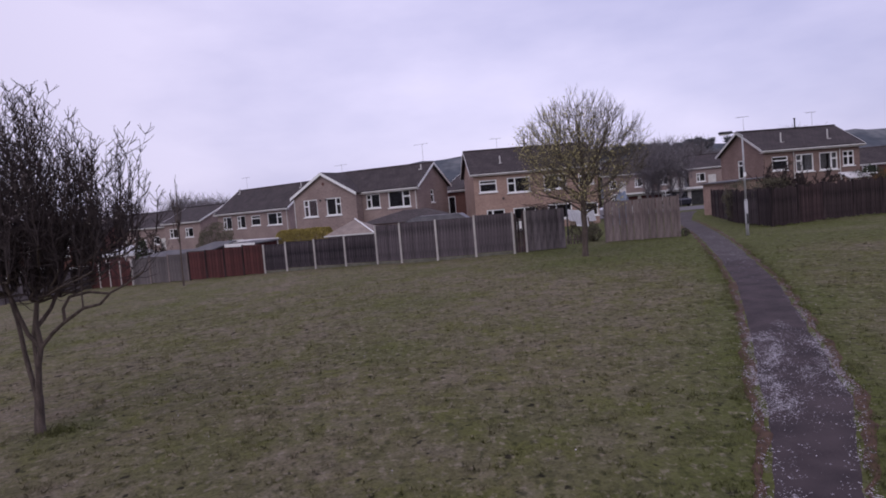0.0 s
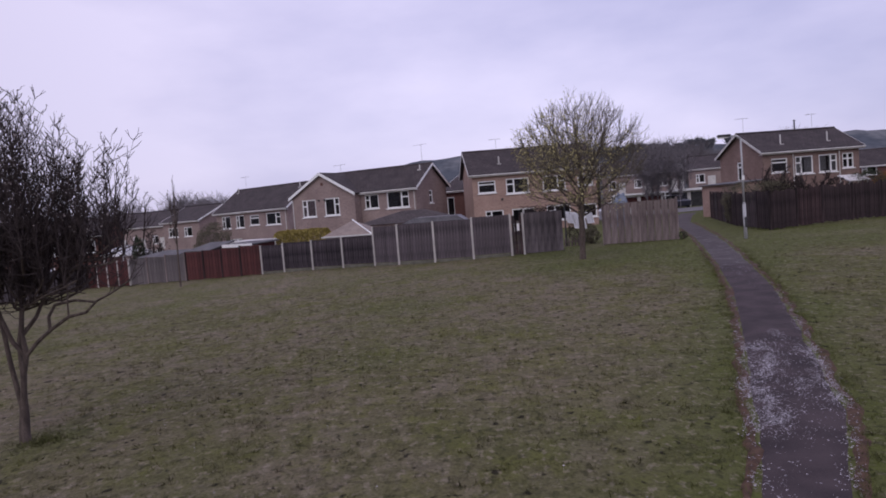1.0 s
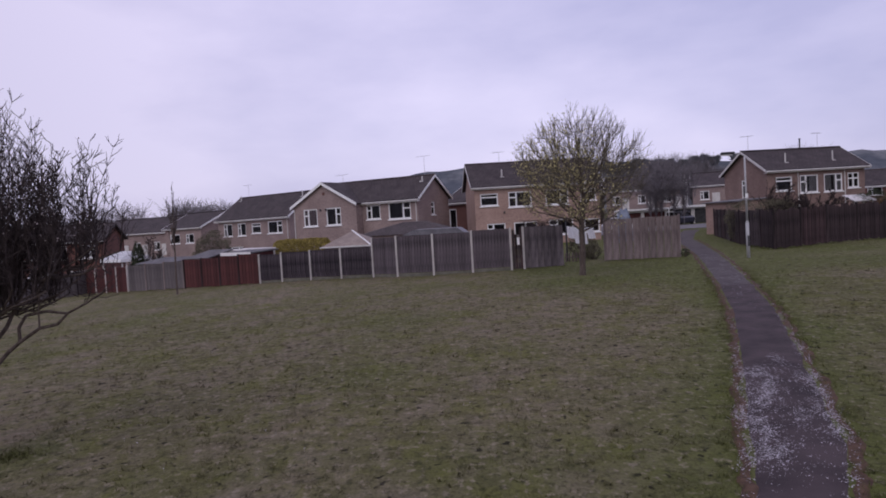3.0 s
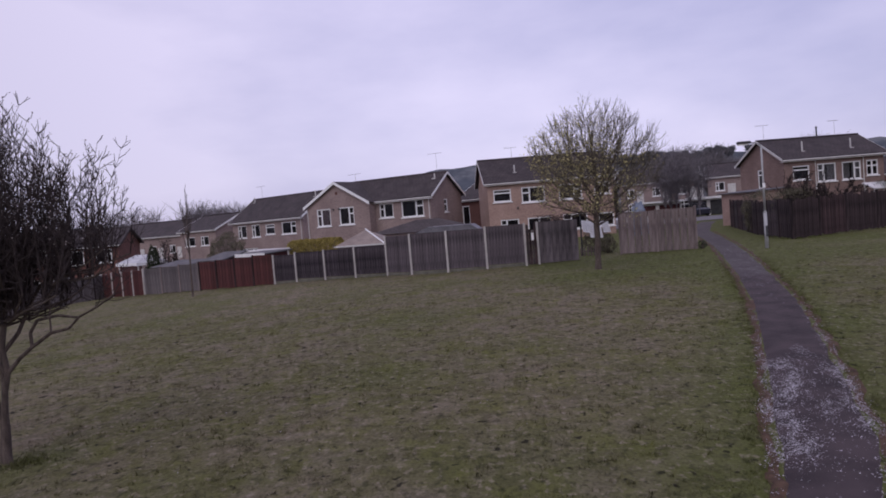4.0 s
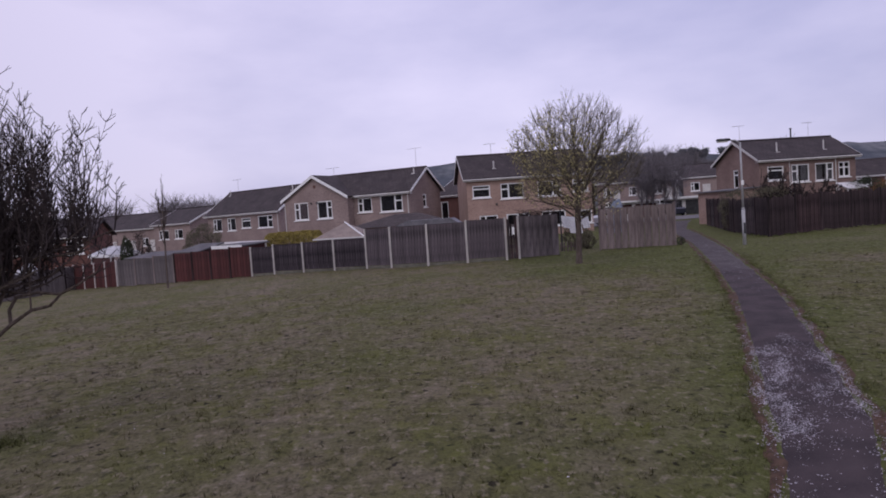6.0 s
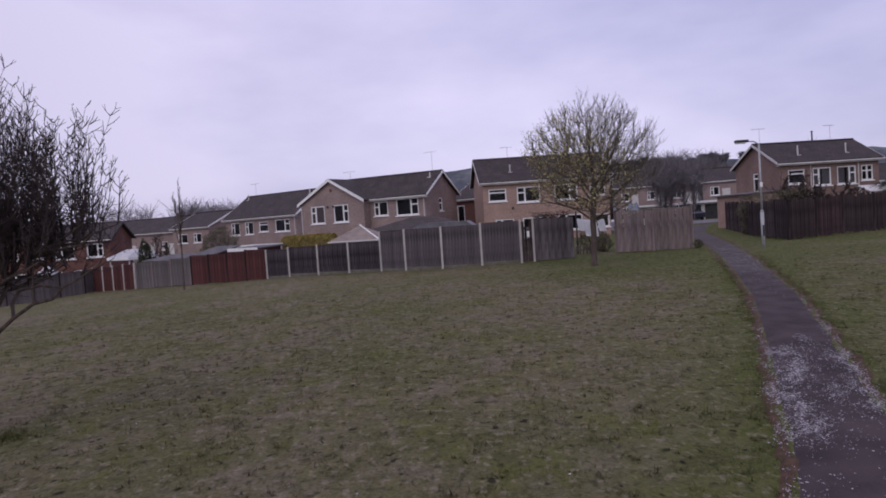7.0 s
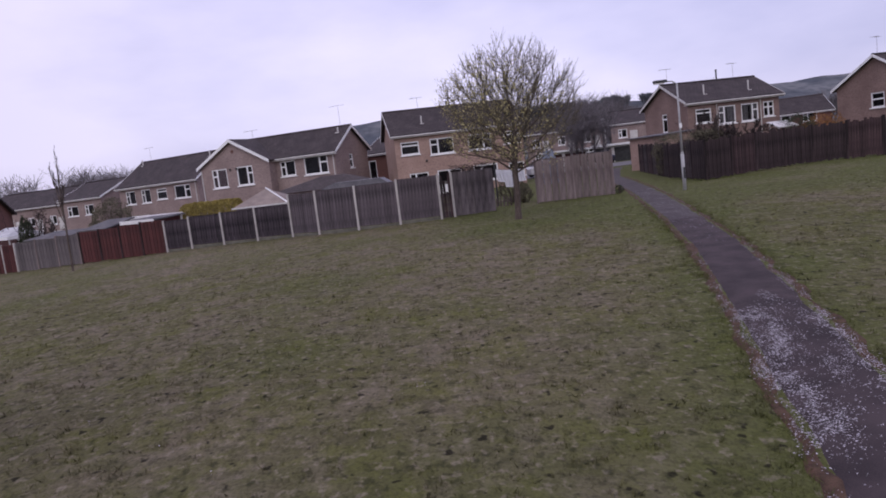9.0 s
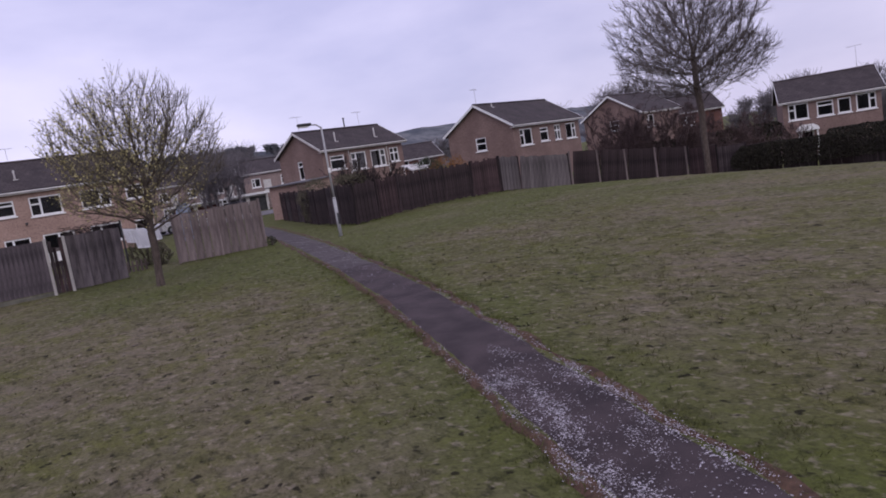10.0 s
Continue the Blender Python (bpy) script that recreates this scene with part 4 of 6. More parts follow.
class Filled:
    """Grows limbs towards points spread through a domed crown, then sets fine twigs on the outer ones."""

    def __init__(self, seed, trunk, centre, radii, low, points, step, kill, tip, thick_at, up=0.06, twigs=3, twig=(0.25, 0.6), lift=0.5, bud=None, stray=0.16, girth=1.0, along=2):
        g = np.random.default_rng(seed)
        v = g.normal(size=(points, 3))
        v /= np.linalg.norm(v, axis=1, keepdims=True)
        lump = np.array([1 + 0.24 * noise.noise(Vector(q) * 2.4 + Vector((seed, 0, 0))) for q in v.tolist()])
        v *= (g.random(points) ** 0.42 * lump)[:, None]
        v[:, 2] *= np.where(v[:, 2] < 0, low, 1.0)
        att = v * np.array(radii) + np.array(centre)
        nodes = [np.array(p, float) for p in trunk]
        parent = list(range(-1, len(trunk) - 1))
        start = len(trunk) - 1
        P = np.array(nodes[start - along:])
        base = start - along
        d = np.linalg.norm(att[:, None] - P[None], axis=2)
        near = d.argmin(1) + base
        dist = d.min(1)
        grown = {}
        for _ in range(140):
            if not len(att):
                break
            acc = {}
            allp = np.array(nodes)
            u = (att - allp[near]) / np.maximum(dist, 1e-6)[:, None]
            for k in np.unique(near):
                acc[int(k)] = u[near == k].sum(0)
            fresh, stalled = [], []
            for k, w in acc.items():
                w = w / max(np.linalg.norm(w), 1e-6)
                w = w + np.array([0, 0, up]) + g.normal(0, stray, 3)
                w /= np.linalg.norm(w)
                new_node = allp[k] + w * step
                if any(np.linalg.norm(new_node - o) < 0.45 * step for o in grown.get(k, ())):
                    stalled.append(k)
                    continue
                grown.setdefault(k, []).append(new_node)
                nodes.append(new_node)
                parent.append(k)
                fresh.append(len(nodes) - 1)
            keep = ~np.isin(near, stalled)
            att, near, dist = att[keep], near[keep], dist[keep]
            if not fresh:
                continue
            Q = np.array([nodes[k] for k in fresh])
            d = np.linalg.norm(att[:, None] - Q[None], axis=2)
            j, m = d.argmin(1), d.min(1)
            better = m < dist
            near = np.where(better, np.array(fresh)[j], near)
            dist = np.where(better, m, dist)
            keep = dist > kill
            att, near, dist = att[keep], near[keep], dist[keep]
        n = len(nodes)
        area = np.zeros(n)
        for k in range(n - 1, -1, -1):
            if area[k] == 0:
                area[k] = tip ** 2.25
            if parent[k] >= 0:
                area[parent[k]] += area[k]
        rad = area ** (1 / 2.25)
        rad[:start + 1] *= girth
        self.segs, self.tips = [], []
        mid = np.array(centre)
        for k in range(n):
            p = parent[k]
            if p < 0:
                continue
            a, b = nodes[p], nodes[k]
            ra = min(rad[p], rad[k] * 1.35)
            if k <= start:
                ra = rad[p] * (1.25 if k == 1 else 1.0)
            self.segs.append((tuple(a), tuple(b), ra, rad[k], 0 if rad[k] > thick_at else 2))
            if k > start + 4 and rad[k] < tip * 5:
                out = (b - mid) / np.array(radii)
                for _ in range(g.integers(1, twigs + 1)):
                    e = (b - a) / step + 0.5 * out + g.normal(0, 0.45, 3) + np.array([0, 0, lift])
                    e /= np.linalg.norm(e)
                    L = g.uniform(*twig)
                    m = b + e * L * 0.5
                    e2 = e + g.normal(0, 0.25, 3) + np.array([0, 0, lift * 0.6])
                    q = m + e2 / np.linalg.norm(e2) * L * 0.5
                    self.segs += [(tuple(b), tuple(m), tip * 0.9, tip * 0.7, 3), (tuple(m), tuple(q), tip * 0.7, tip * 0.4, 3)]
                    e3 = e + g.normal(0, 0.6, 3)
                    w = m + e3 / np.linalg.norm(e3) * L * 0.4
                    self.segs.append((tuple(m), tuple(w), tip * 0.6, tip * 0.4, 3))
                    if bud and g.random() < bud(q):
                        self.tips += [tuple(q), tuple(w), tuple(m)]


def ellipsoid(cx, cy, cz, rx, ry, rz, rough=0.25):
    def inside(p):
        k = 1 + rough * noise.noise(Vector((p.x * 0.9, p.y * 0.9, p.z * 0.9)))
        return ((p.x - cx) / rx) ** 2 + ((p.y - cy) / ry) ** 2 + ((p.z - cz) / rz) ** 2 < k
    return inside


# dark many-stemmed tree on the lawn: crooked stems, upright shoots in uneven lobes
def upright_tree(origin, seed):
    r = random.Random(seed)
    segs, tips = [], []

    def line(points, r0, r1, level):
        n = len(points) - 1
        for k, (a, b) in enumerate(zip(points, points[1:])):
            segs.append((tuple(a), tuple(b), r0 + (r1 - r0) * k / n, r0 + (r1 - r0) * (k + 1) / n, level))

    def top_of(x, y):
        """How high the shoots reach: three leaning lobes and a lower skirt."""
        h = 2.2
        for cx, cy, ch, cr in ((-0.25, 0.1, 4.9, 0.6), (0.42, -0.15, 4.78, 0.6), (1.18, 0.05, 4.3, 0.6), (1.75, 0.1, 3.45, 0.6), (-1.0, 0.2, 4.2, 0.75), (-1.6, -0.2, 3.4, 0.6), (0.3, 1.0, 4.1, 0.7), (0.1, -1.0, 4.0, 0.7), (1.0, -0.9, 3.5, 0.6), (1.1, 0.9, 3.5, 0.6)):
            q = ((x - cx) ** 2 + (y - cy) ** 2) / cr ** 2
            if q < 1.6:
                h = max(h, ch - 1.25 * q)
        return h

    def shoot(p, lean, height, rad, depth=0):
        """A wavy upright shoot with short steep side twigs."""
        n = max(4, int(height / 0.13))
        d = Vector((lean[0], lean[1], 1.0)).normalized()
        p = Vector(p)
        for k in range(n):
            d = (d + Vector((r.gauss(0, 0.11), r.gauss(0, 0.11), 0.16))).normalized()
            q = p + d * (height / n)
            f = k / n
            segs.append((tuple(p), tuple(q), rad * (1 - 0.75 * f), rad * (1 - 0.75 * (k + 1) / n), 2))
            for _ in range(r.choice((1, 1, 2, 3))):
                a = r.uniform(0, math.tau)
                e = (Vector((math.cos(a), math.sin(a), 0)) * r.uniform(0.45, 1.0) + d * r.uniform(0.5, 1.1)).normalized()
                L = r.uniform(0.09, 0.27) * (1.15 - 0.4 * f)
                m = q + e * L * 0.55
                t = m + (e + Vector((r.gauss(0, 0.25), r.gauss(0, 0.25), 0.5))).normalized() * L * 0.5
                segs.append((tuple(q), tuple(m), 0.0055, 0.0045, 3))
                segs.append((tuple(m), tuple(t), 0.0045, 0.003, 3))
                if r.random() < 0.55:
                    u = m + (e + Vector((r.gauss(0, 0.7), r.gauss(0, 0.7), r.gauss(0.2, 0.5)))).normalized() * L * 0.45
                    segs.append((tuple(m), tuple(u), 0.004, 0.003, 3))
                if f > 0.4 and r.random() < 0.4:
                    tips.append(tuple(t))
            p = q
        tips.append(tuple(p))

    # short bole, then stems
    line([(0, 0, -0.12), (0.0, 0, 0.14), (0.02, 0, 0.32), (0.035, 0, 0.52)], 0.080, 0.056, 0)
    stems = (
        ([(0.02, 0, 0.40), (-0.05, 0.04, 0.72), (-0.12, 0.06, 1.1), (-0.17, 0.08, 1.5), (-0.27, 0.12, 1.9), (-0.42, 0.16, 2.2)], 0.036, 0.025),
        ([(0.035, 0, 0.48), (0.0, 0.10, 0.9), (-0.04, 0.16, 1.3), (0.02, 0.22, 1.75), (0.0, 0.3, 2.2)], 0.032, 0.024),
        ([(0.04, 0, 0.45), (0.07, -0.03, 0.72), (0.11, -0.05, 0.95), (0.18, -0.06, 1.2), (0.15, -0.07, 1.5), (0.22, -0.1, 1.85), (0.30, -0.12, 2.2)], 0.046, 0.027),
        ([(0.17, -0.05, 1.18), (0.06, -0.12, 1.38), (0.0, -0.2, 1.7), (-0.05, -0.3, 2.1)], 0.032, 0.023),
        ([(0.15, -0.06, 1.45), (0.32, 0.02, 1.68), (0.42, 0.1, 1.95), (0.55, 0.2, 2.25)], 0.028, 0.020))
    for pts, r0, r1 in stems:
        line([Vector(p) for p in pts], r0, r1, 0)
    feet = [Vector(p) for pts, _, _ in stems for p in pts[3:]]
    # boughs spread outwards from the stems, shoots rise from them
    for k in range(50):
        a = k * 2.39996
        reach_ = 1.80 * math.sqrt((k + 0.5) / 50)
        end = Vector((0.08 + reach_ * math.cos(a), reach_ * 0.85 * math.sin(a), 1.88 + 0.30 * reach_ + r.uniform(-0.2, 0.35)))
        foot = min(feet, key=lambda f: (f - end).length + (0.0 if f.z < end.z - 0.1 else 1.0))
        pts = [foot.lerp(end, f) + Vector((r.gauss(0, 0.04), r.gauss(0, 0.04), r.gauss(0, 0.04) - 0.05 * math.sin(math.pi * f))) for f in (0.25, 0.5, 0.75)]
        line([foot, *pts, end], 0.017, 0.009, 1)
        for q in (*pts, end):
            for _ in range(2):
                h = max(0.45, (top_of(q.x, q.y) - q.z) * r.uniform(0.72, 1.0))
                out = Vector((q.x - 0.05, q.y, 0)) * 0.09
                shoot(q, (out.x + r.gauss(0, 0.12), out.y + r.gauss(0, 0.12)), h, 0.0105)
    # tangle of short twigs low in the crown
    for _ in range(700):
        a, q = r.uniform(0, math.tau), 1.6 * math.sqrt(r.random())
        p = Vector((0.05 + q * math.cos(a), q * 0.85 * math.sin(a), r.uniform(1.75, 2.7) + 0.15 * q))
        e = Vector((r.gauss(0, 1), r.gauss(0, 1), r.gauss(0.5, 0.7))).normalized()
        m = p + e * r.uniform(0.1, 0.24)
        segs.append((tuple(p), tuple(m), 0.006, 0.005, 3))
        segs.append((tuple(m), tuple(m + (e + Vector((r.gauss(0, 0.6), r.gauss(0, 0.6), 0.4))).normalized() * 0.16), 0.005, 0.003, 3))
    # the long low crooked bough
    low = [(0.18, -0.06, 1.18), (0.36, -0.08, 1.36), (0.55, -0.1, 1.50), (0.82, -0.12, 1.66), (1.06, -0.14, 1.70), (1.22, -0.16, 1.84), (1.46, -0.2, 1.94), (1.70, -0.22, 2.08)]
    line([Vector(p) for p in low], 0.029, 0.010, 1)
    line([Vector(p) for p in ((0.55, -0.1, 1.50), (0.555, -0.11, 1.68), (0.66, -0.12, 1.83), (0.93, -0.13, 1.87), (1.20, -0.15, 1.83))], 0.023, 0.015, 1)
    line([Vector(p) for p in ((0.82, -0.12, 1.66), (0.825, -0.12, 1.86), (0.84, -0.1, 2.1))], 0.013, 0.009, 1)
    for q, l in (((1.70, -0.22, 2.08), 0.45), ((1.46, -0.2, 1.94), 0.4), ((0.84, -0.1, 2.1), 0.8)):
        shoot(q, (0.55, 0.0), l, 0.008)

    class Grown:
        pass
    g = Grown()
    g.segs, g.tips = segs, tips
    return make_tree("tree", origin, "small dark bare tree with several stems and upright twigs", g, M["bark"], M["twig"], M["bud_pale"], 0.026, 2, 0.0030)


upright_tree((-5.95, 8.95, ground_z(-5.95, 8.95)), 11)

# pale budding tree in front of the fence gap
g = Filled(23, [(0, 0, -0.15), (0.02, 0, 0.35), (0.05, 0, 0.9), (0.06, 0, 1.3), (0.05, 0, 1.75), (0.08, 0, 2.1), (0.14, 0.02, 2.5), (0.17, 0.02, 2.9)], (0.15, 0, 4.1), (2.6, 2.6, 2.3), 0.95, 2000, 0.16, 0.25, 0.0084, 0.022, up=0.12, twigs=3, twig=(0.3, 0.75), lift=1.1, stray=0.07, girth=1.0, along=4,
           bud=lambda q: min(max(0.72 - 0.30 * q[0] - 0.18 * (q[2] - 4.0), 0.10), 1.0))
# low boughs that reach out over the fences
for way in (((0.0, 0, 1.7), (0.55, 0.1, 1.95), (1.1, 0.2, 2.15), (1.75, 0.3, 2.5)), ((0.0, 0, 1.85), (-0.6, -0.1, 2.3), (-1.2, -0.2, 2.5), (-2.0, -0.3, 2.75))):
    for k, (a, b) in enumerate(zip(way, way[1:])):
        g.segs.append((a, b, 0.045 - 0.011 * k, 0.034 - 0.011 * k, 0))
make_tree("tree", (5.5, 28.5, ground_z(5.5, 28.5)), "round-crowned tree with pale bark and yellow-green buds", g, M["bark"], M["twig_pale"], M["bud"], 0.068, 1, 0.0048)

# large bare tree before the far fence
g = Filled(37, [(0, 0, -0.2), (0, 0, 0.35), (-0.03, 0, 1.5), (-0.05, 0, 2.5), (-0.03, 0, 3.0), (0.0, 0, 3.5), (-0.05, 0, 4.2), (-0.12, 0.03, 5.0), (-0.1, 0.05, 5.8), (-0.15, 0.05, 6.6)], (-0.15, 0.05, 7.0), (4.1, 4.1, 4.2), 0.62, 4200, 0.25, 0.36, 0.0105, 0.035, up=0.30, twigs=5, twig=(0.4, 0.9), lift=0.7, stray=0.08, along=4)
make_tree("tree", (35.0, 28.0, ground_z(35.0, 28.0)), "large bare tree with a broad twiggy crown", g, M["bark"], M["twig_grey"], None, thick=0.006)

# thin sapling by the red fence
g = Grower(41, lambda p: True, up=0.22, wiggle=0.04, spread=0.34, shrink=0.30, levels=3, kids=(4, 6), limit=6000)
g.branch(Vector((0, 0, -0.1)), Vector((0, 0, 1)), 5.3, 0.058, 0, 0.45)
for bx, by, bz, L in ((0.10, 0.05, 3.2, 2.1), (-0.16, -0.1, 3.5, 1.7), (0.2, -0.1, 2.6, 1.6), (-0.42, 0.1, 2.4, 1.2), (0.34, 0.1, 3.0, 1.3), (-0.22, 0.1, 2.9, 1.8)):
    g.branch(Vector((0, 0, bz)), Vector((bx, by, 1)).normalized(), L, 0.026, 1, 0.25)
make_tree("sapling", (-14.75, 38.2, ground_z(-14.75, 38.2)), "thin bare sapling in front of the fence", g, M["bark"], M["twig"], None, thick=0.010)


# ---------- shrubs and hedges ----------
def shrub(name, centre, radii, count, size, mat, label, category="shrub", seed=1, stems=6, twigs=0):
    """Stems from the ground and a ragged cloud of leaves; centre is at ground height."""
    s = thing(name, Matrix.Translation(centre), label, category)
    rnd = np.random.default_rng(seed)
    rx, ry, h = radii
    segs = []
    rr = random.Random(seed)
    for _ in range(stems):
        a = rr.uniform(0, math.tau)
        e = (math.cos(a) * rx * 0.6, math.sin(a) * ry * 0.6, h * rr.uniform(0.6, 0.9))
        m = (e[0] * 0.4, e[1] * 0.4, e[2] * 0.55)
        segs += [((0.1 * e[0], 0.1 * e[1], -0.1), m, 0.035, 0.025), (m, e, 0.025, 0.01)]
    ob = new("stem_mass", segments_mesh("stem_mass", segs, M["bark"], 5))
    ob.parent = s
    pts = []
    while len(pts) < count:
        v = rnd.normal(size=3)
        v /= np.linalg.norm(v)
        q = rnd.uniform(0.62, 1.0) ** 0.5
        k = 1 + 0.35 * noise.noise(Vector((v[0] * 2.2 + seed, v[1] * 2.2, v[2] * 2.2)))
        p = (v[0] * rx * q * k, v[1] * ry * q * k, h * 0.5 + v[2] * h * 0.5 * q * k)
        if p[2] > 0.02:
            pts.append(p)
    ob = new("foliage", leaf_mesh("foliage", pts, size, mat, seed))
    ob.parent = s
    tagged(ob, kind="stuff")
    return s


def thicket(name, centre, radius, height, count, label, mat, seed, thick=0.014):
    """Many bare upright stems."""
    s = thing(name, Matrix.Translation(centre), label, "shrub")
    g = Grower(seed, ellipsoid(0, 0, height * 0.45, radius, radius * 0.8, height * 0.62, 0.4), up=0.08, wiggle=0.14, spread=0.6, shrink=0.55, levels=4, kids=(5, 6), limit=count)
    rr = random.Random(seed)
    for k in range(9):
        a = rr.uniform(0, math.tau)
        q = rr.uniform(0, radius * 0.6)
        g.branch(Vector((math.cos(a) * q, math.sin(a) * q, -0.1)), Vector((math.cos(a) * 0.4, math.sin(a) * 0.4, 1)).normalized(), height * rr.uniform(0.6, 0.9), 0.05, 0, 0.15)
    ob = new("stem_mass", segments_mesh("stem_mass", [(a, b, max(c, thick), max(d, thick), e) for a, b, c, d, e in g.segs], mat, 3))
    ob.parent = s
    tagged(ob, kind="stuff")
    return s


def at_ground(x, y):
    return (x, y, ground_z(x, y))


def hedge(name, a, b, width, height, count, size, mat, label, seed):
    L = math.hypot(b[0] - a[0], b[1] - a[1])
    s = thing(name, pose(a[0], a[1], ground_z(*a), 0, 0, math.degrees(math.atan2(b[1] - a[1], b[0] - a[0]))), label, "hedge")
    rnd = np.random.default_rng(seed)
    pts = []
    for _ in range(count):
        u = rnd.uniform(0, L)
        ang = rnd.uniform(-0.4, math.pi + 0.4)
        k = 1 + 0.30 * noise.noise(Vector((u * 1.4, ang, seed))) + 0.16 * noise.noise(Vector((u * 4.0, ang * 2.0, seed)))
        q = rnd.uniform(0.8, 1.0)
        end = min(1.0, 0.35 + min(u, L - u) / 0.9)
        pts.append((u, math.cos(ang) * width / 2 * k * q, max(0.05, height * (0.45 + 0.55 * math.sin(ang) * end) * (0.9 + 0.1 * k) * (0.85 + 0.15 * q))))
    ob = new("foliage", leaf_mesh("foliage", pts, size, mat, seed))
    ob.parent = s
    tagged(ob, kind="stuff")
    segs = [((u, rnd.uniform(-0.1, 0.1), -0.1), (u + rnd.uniform(-0.2, 0.2), rnd.uniform(-0.2, 0.2), height * 0.8), 0.04, 0.012) for u in np.arange(0.3, L, 0.5)]
    ob = new("stem_mass", segments_mesh("stem_mass", segs, M["twig"], 5))
    ob.parent = s
    return s


hedge("hedge", (-11.4, 46.4), (-6.9, 43.6), 1.3, 2.36, 26000, 0.075, M["hedge"], "clipped yellow-green hedge behind the garden fence", 3)
shrub("bush", at_ground(-15.7, 47.5), (1.35, 1.3, 3.3), 10000, 0.08, M["leaf_grey"], "loose grey-green bush behind the red fence", "bush", 5)
shrub("conifer", at_ground(-21.6, 49.2), (0.45, 0.45, 3.2), 2600, 0.12, M["leaf"], "narrow dark conifer behind the fence", "conifer", 6, 2)
shrub("bush", at_ground(7.6, 36.4), (0.45, 0.4, 0.8), 900, 0.08, M["leaf_grey"], "small olive shrub beside the washing", "bush", 7)
shrub("bush", at_ground(7.35, 37.7), (0.8, 0.6, 1.3), 3500, 0.06, M["leaf_grey"], "olive brown shrub behind the washing line", "bush", 41)
shrub("bush", at_ground(11.35, 33.3), (0.22, 0.2, 0.4), 260, 0.06, M["leaf"], "low dark weeds at the foot of the fence", "weeds", 8, 3)
shrub("bush", at_ground(25.6, 39.2), (1.5, 1.3, 2.4), 9000, 0.06, M["leaf_orange"], "orange-brown shrub behind the fence", "bush", 9)
shrub("bush", at_ground(23.6, 38.7), (1.2, 1.1, 2.5), 8000, 0.06, M["leaf"], "dark green shrub behind the fence", "bush", 10)
shrub("ivy", at_ground(17.0, 35.9), (1.1, 0.9, 2.5), 9000, 0.055, M["leaf_grey"], "straggling ivy over the corner of the brown fence", "ivy", 31)
shrub("ivy", at_ground(17.2, 40.5), (0.9, 1.5, 2.4), 8000, 0.055, M["leaf_grey"], "dark ivy over the garden fence", "ivy", 32)
thicket("bare_shrub", at_ground(17.8, 36.4), 1.1, 3.2, 5000, "bare twiggy shrub tangled with ivy", M["twig"], 33)
thicket("bare_shrub", at_ground(20.4, 38.4), 1.7, 3.3, 6000, "bare twiggy shrub behind the brown fence", M["twig"], 12)
thicket("bare_shrub", at_ground(-22.8, 53.4), 1.2, 3.9, 12000, "tall dark bare shrub behind the red fence", M["twig"], 34, 0.012)
thicket("bare_shrub", at_ground(17.6, 38.2), 1.3, 2.7, 4500, "bare twiggy shrub behind the brown fence", M["twig"], 13)
for tx, ty, tr, th, tn, seed in ((37.0, 36.0, 3.2, 5.4, 40000, 14), (39.8, 34.4, 3.0, 6.2, 40000, 15), (43.0, 32.5, 3.0, 5.0, 40000, 20), (45.5, 37.5, 4.0, 6.8, 40000, 18), (49.5, 32.5, 3.5, 5.0, 40000, 19)):
    thicket("bare_shrub", at_ground(tx, ty), tr, th, tn, "tall reddish bare thicket behind the far fence", M["bud_dark"], seed, 0.012)
hedge("hedge", (37.0, 39.0), (53.0, 33.0), 1.5, 2.6, 9000, 0.2, M["leaf_dark"], "dark unclipped hedge behind the bare thicket", 21)
hedge("hedge", (48.6, 28.4), (53.0, 18.0), 2.4, 2.9, 30000, 0.11, M["leaf_dark"], "tall dark evergreen hedge before the red house", 16)
hedge("hedge", (36.0, 27.2), (40.6, 17.5), 0.9, 1.7, 26000, 0.08, M["leaf_dark"], "dark overgrown hedge in front of the far fence", 17)


# ---------- street lamp ----------
def street_lamp(x, y):
    z = ground_z(x, y)
    L = thing("street_lamp", Matrix.Translation((x, y, z)), "grey steel street lamp with a short side arm", "street lamp")
    bm = bmesh.new()
    tube(bm, (0, 0, -0.1), (0, 0, 1.5), 0.075, 0.072, 12)
    tube(bm, (0, 0, 1.5), (0, 0, 1.58), 0.072, 0.048, 12)
    part("base_tube", bm, M["lamp_paint"], L, "thicker lower tube", True)
    bm = bmesh.new()
    tube(bm, (0, 0, 1.58), (0, 0, 4.35), 0.046, 0.036, 12)
    part("pole", bm, M["lamp_paint"], L, "", True)
    bm = bmesh.new()
    tube(bm, (0, 0, 4.33), (-0.22, -0.03, 4.46), 0.03, 0.028, 8)
    tube(bm, (-0.22, -0.03, 4.46), (-0.5, -0.06, 4.47), 0.028, 0.026, 8)
    part("arm", bm, M["lamp_paint"], L, "", True)
    head = part("lamp_head", bevelled(boxes((-1.02, -0.18, 4.44, -0.46, 0.05, 4.55)), 0.035), M["metal_dark"], L, "dark lamp housing")
    part("diffuser", bevelled(boxes((-0.99, -0.15, 4.395, -0.58, 0.02, 4.438)), 0.012), M["offwhite"], head, "pale lamp lens")
    part("door", boxes((-0.04, -0.082, 0.5, 0.04, -0.07, 0.95)), M["metal_dark"], L, "small service door")
    part("plate", boxes((-0.06, -0.056, 2.55, 0.06, -0.05, 2.75)), M["white"], L, "small white plate")
    return L


street_lamp(12.95, 30.1)


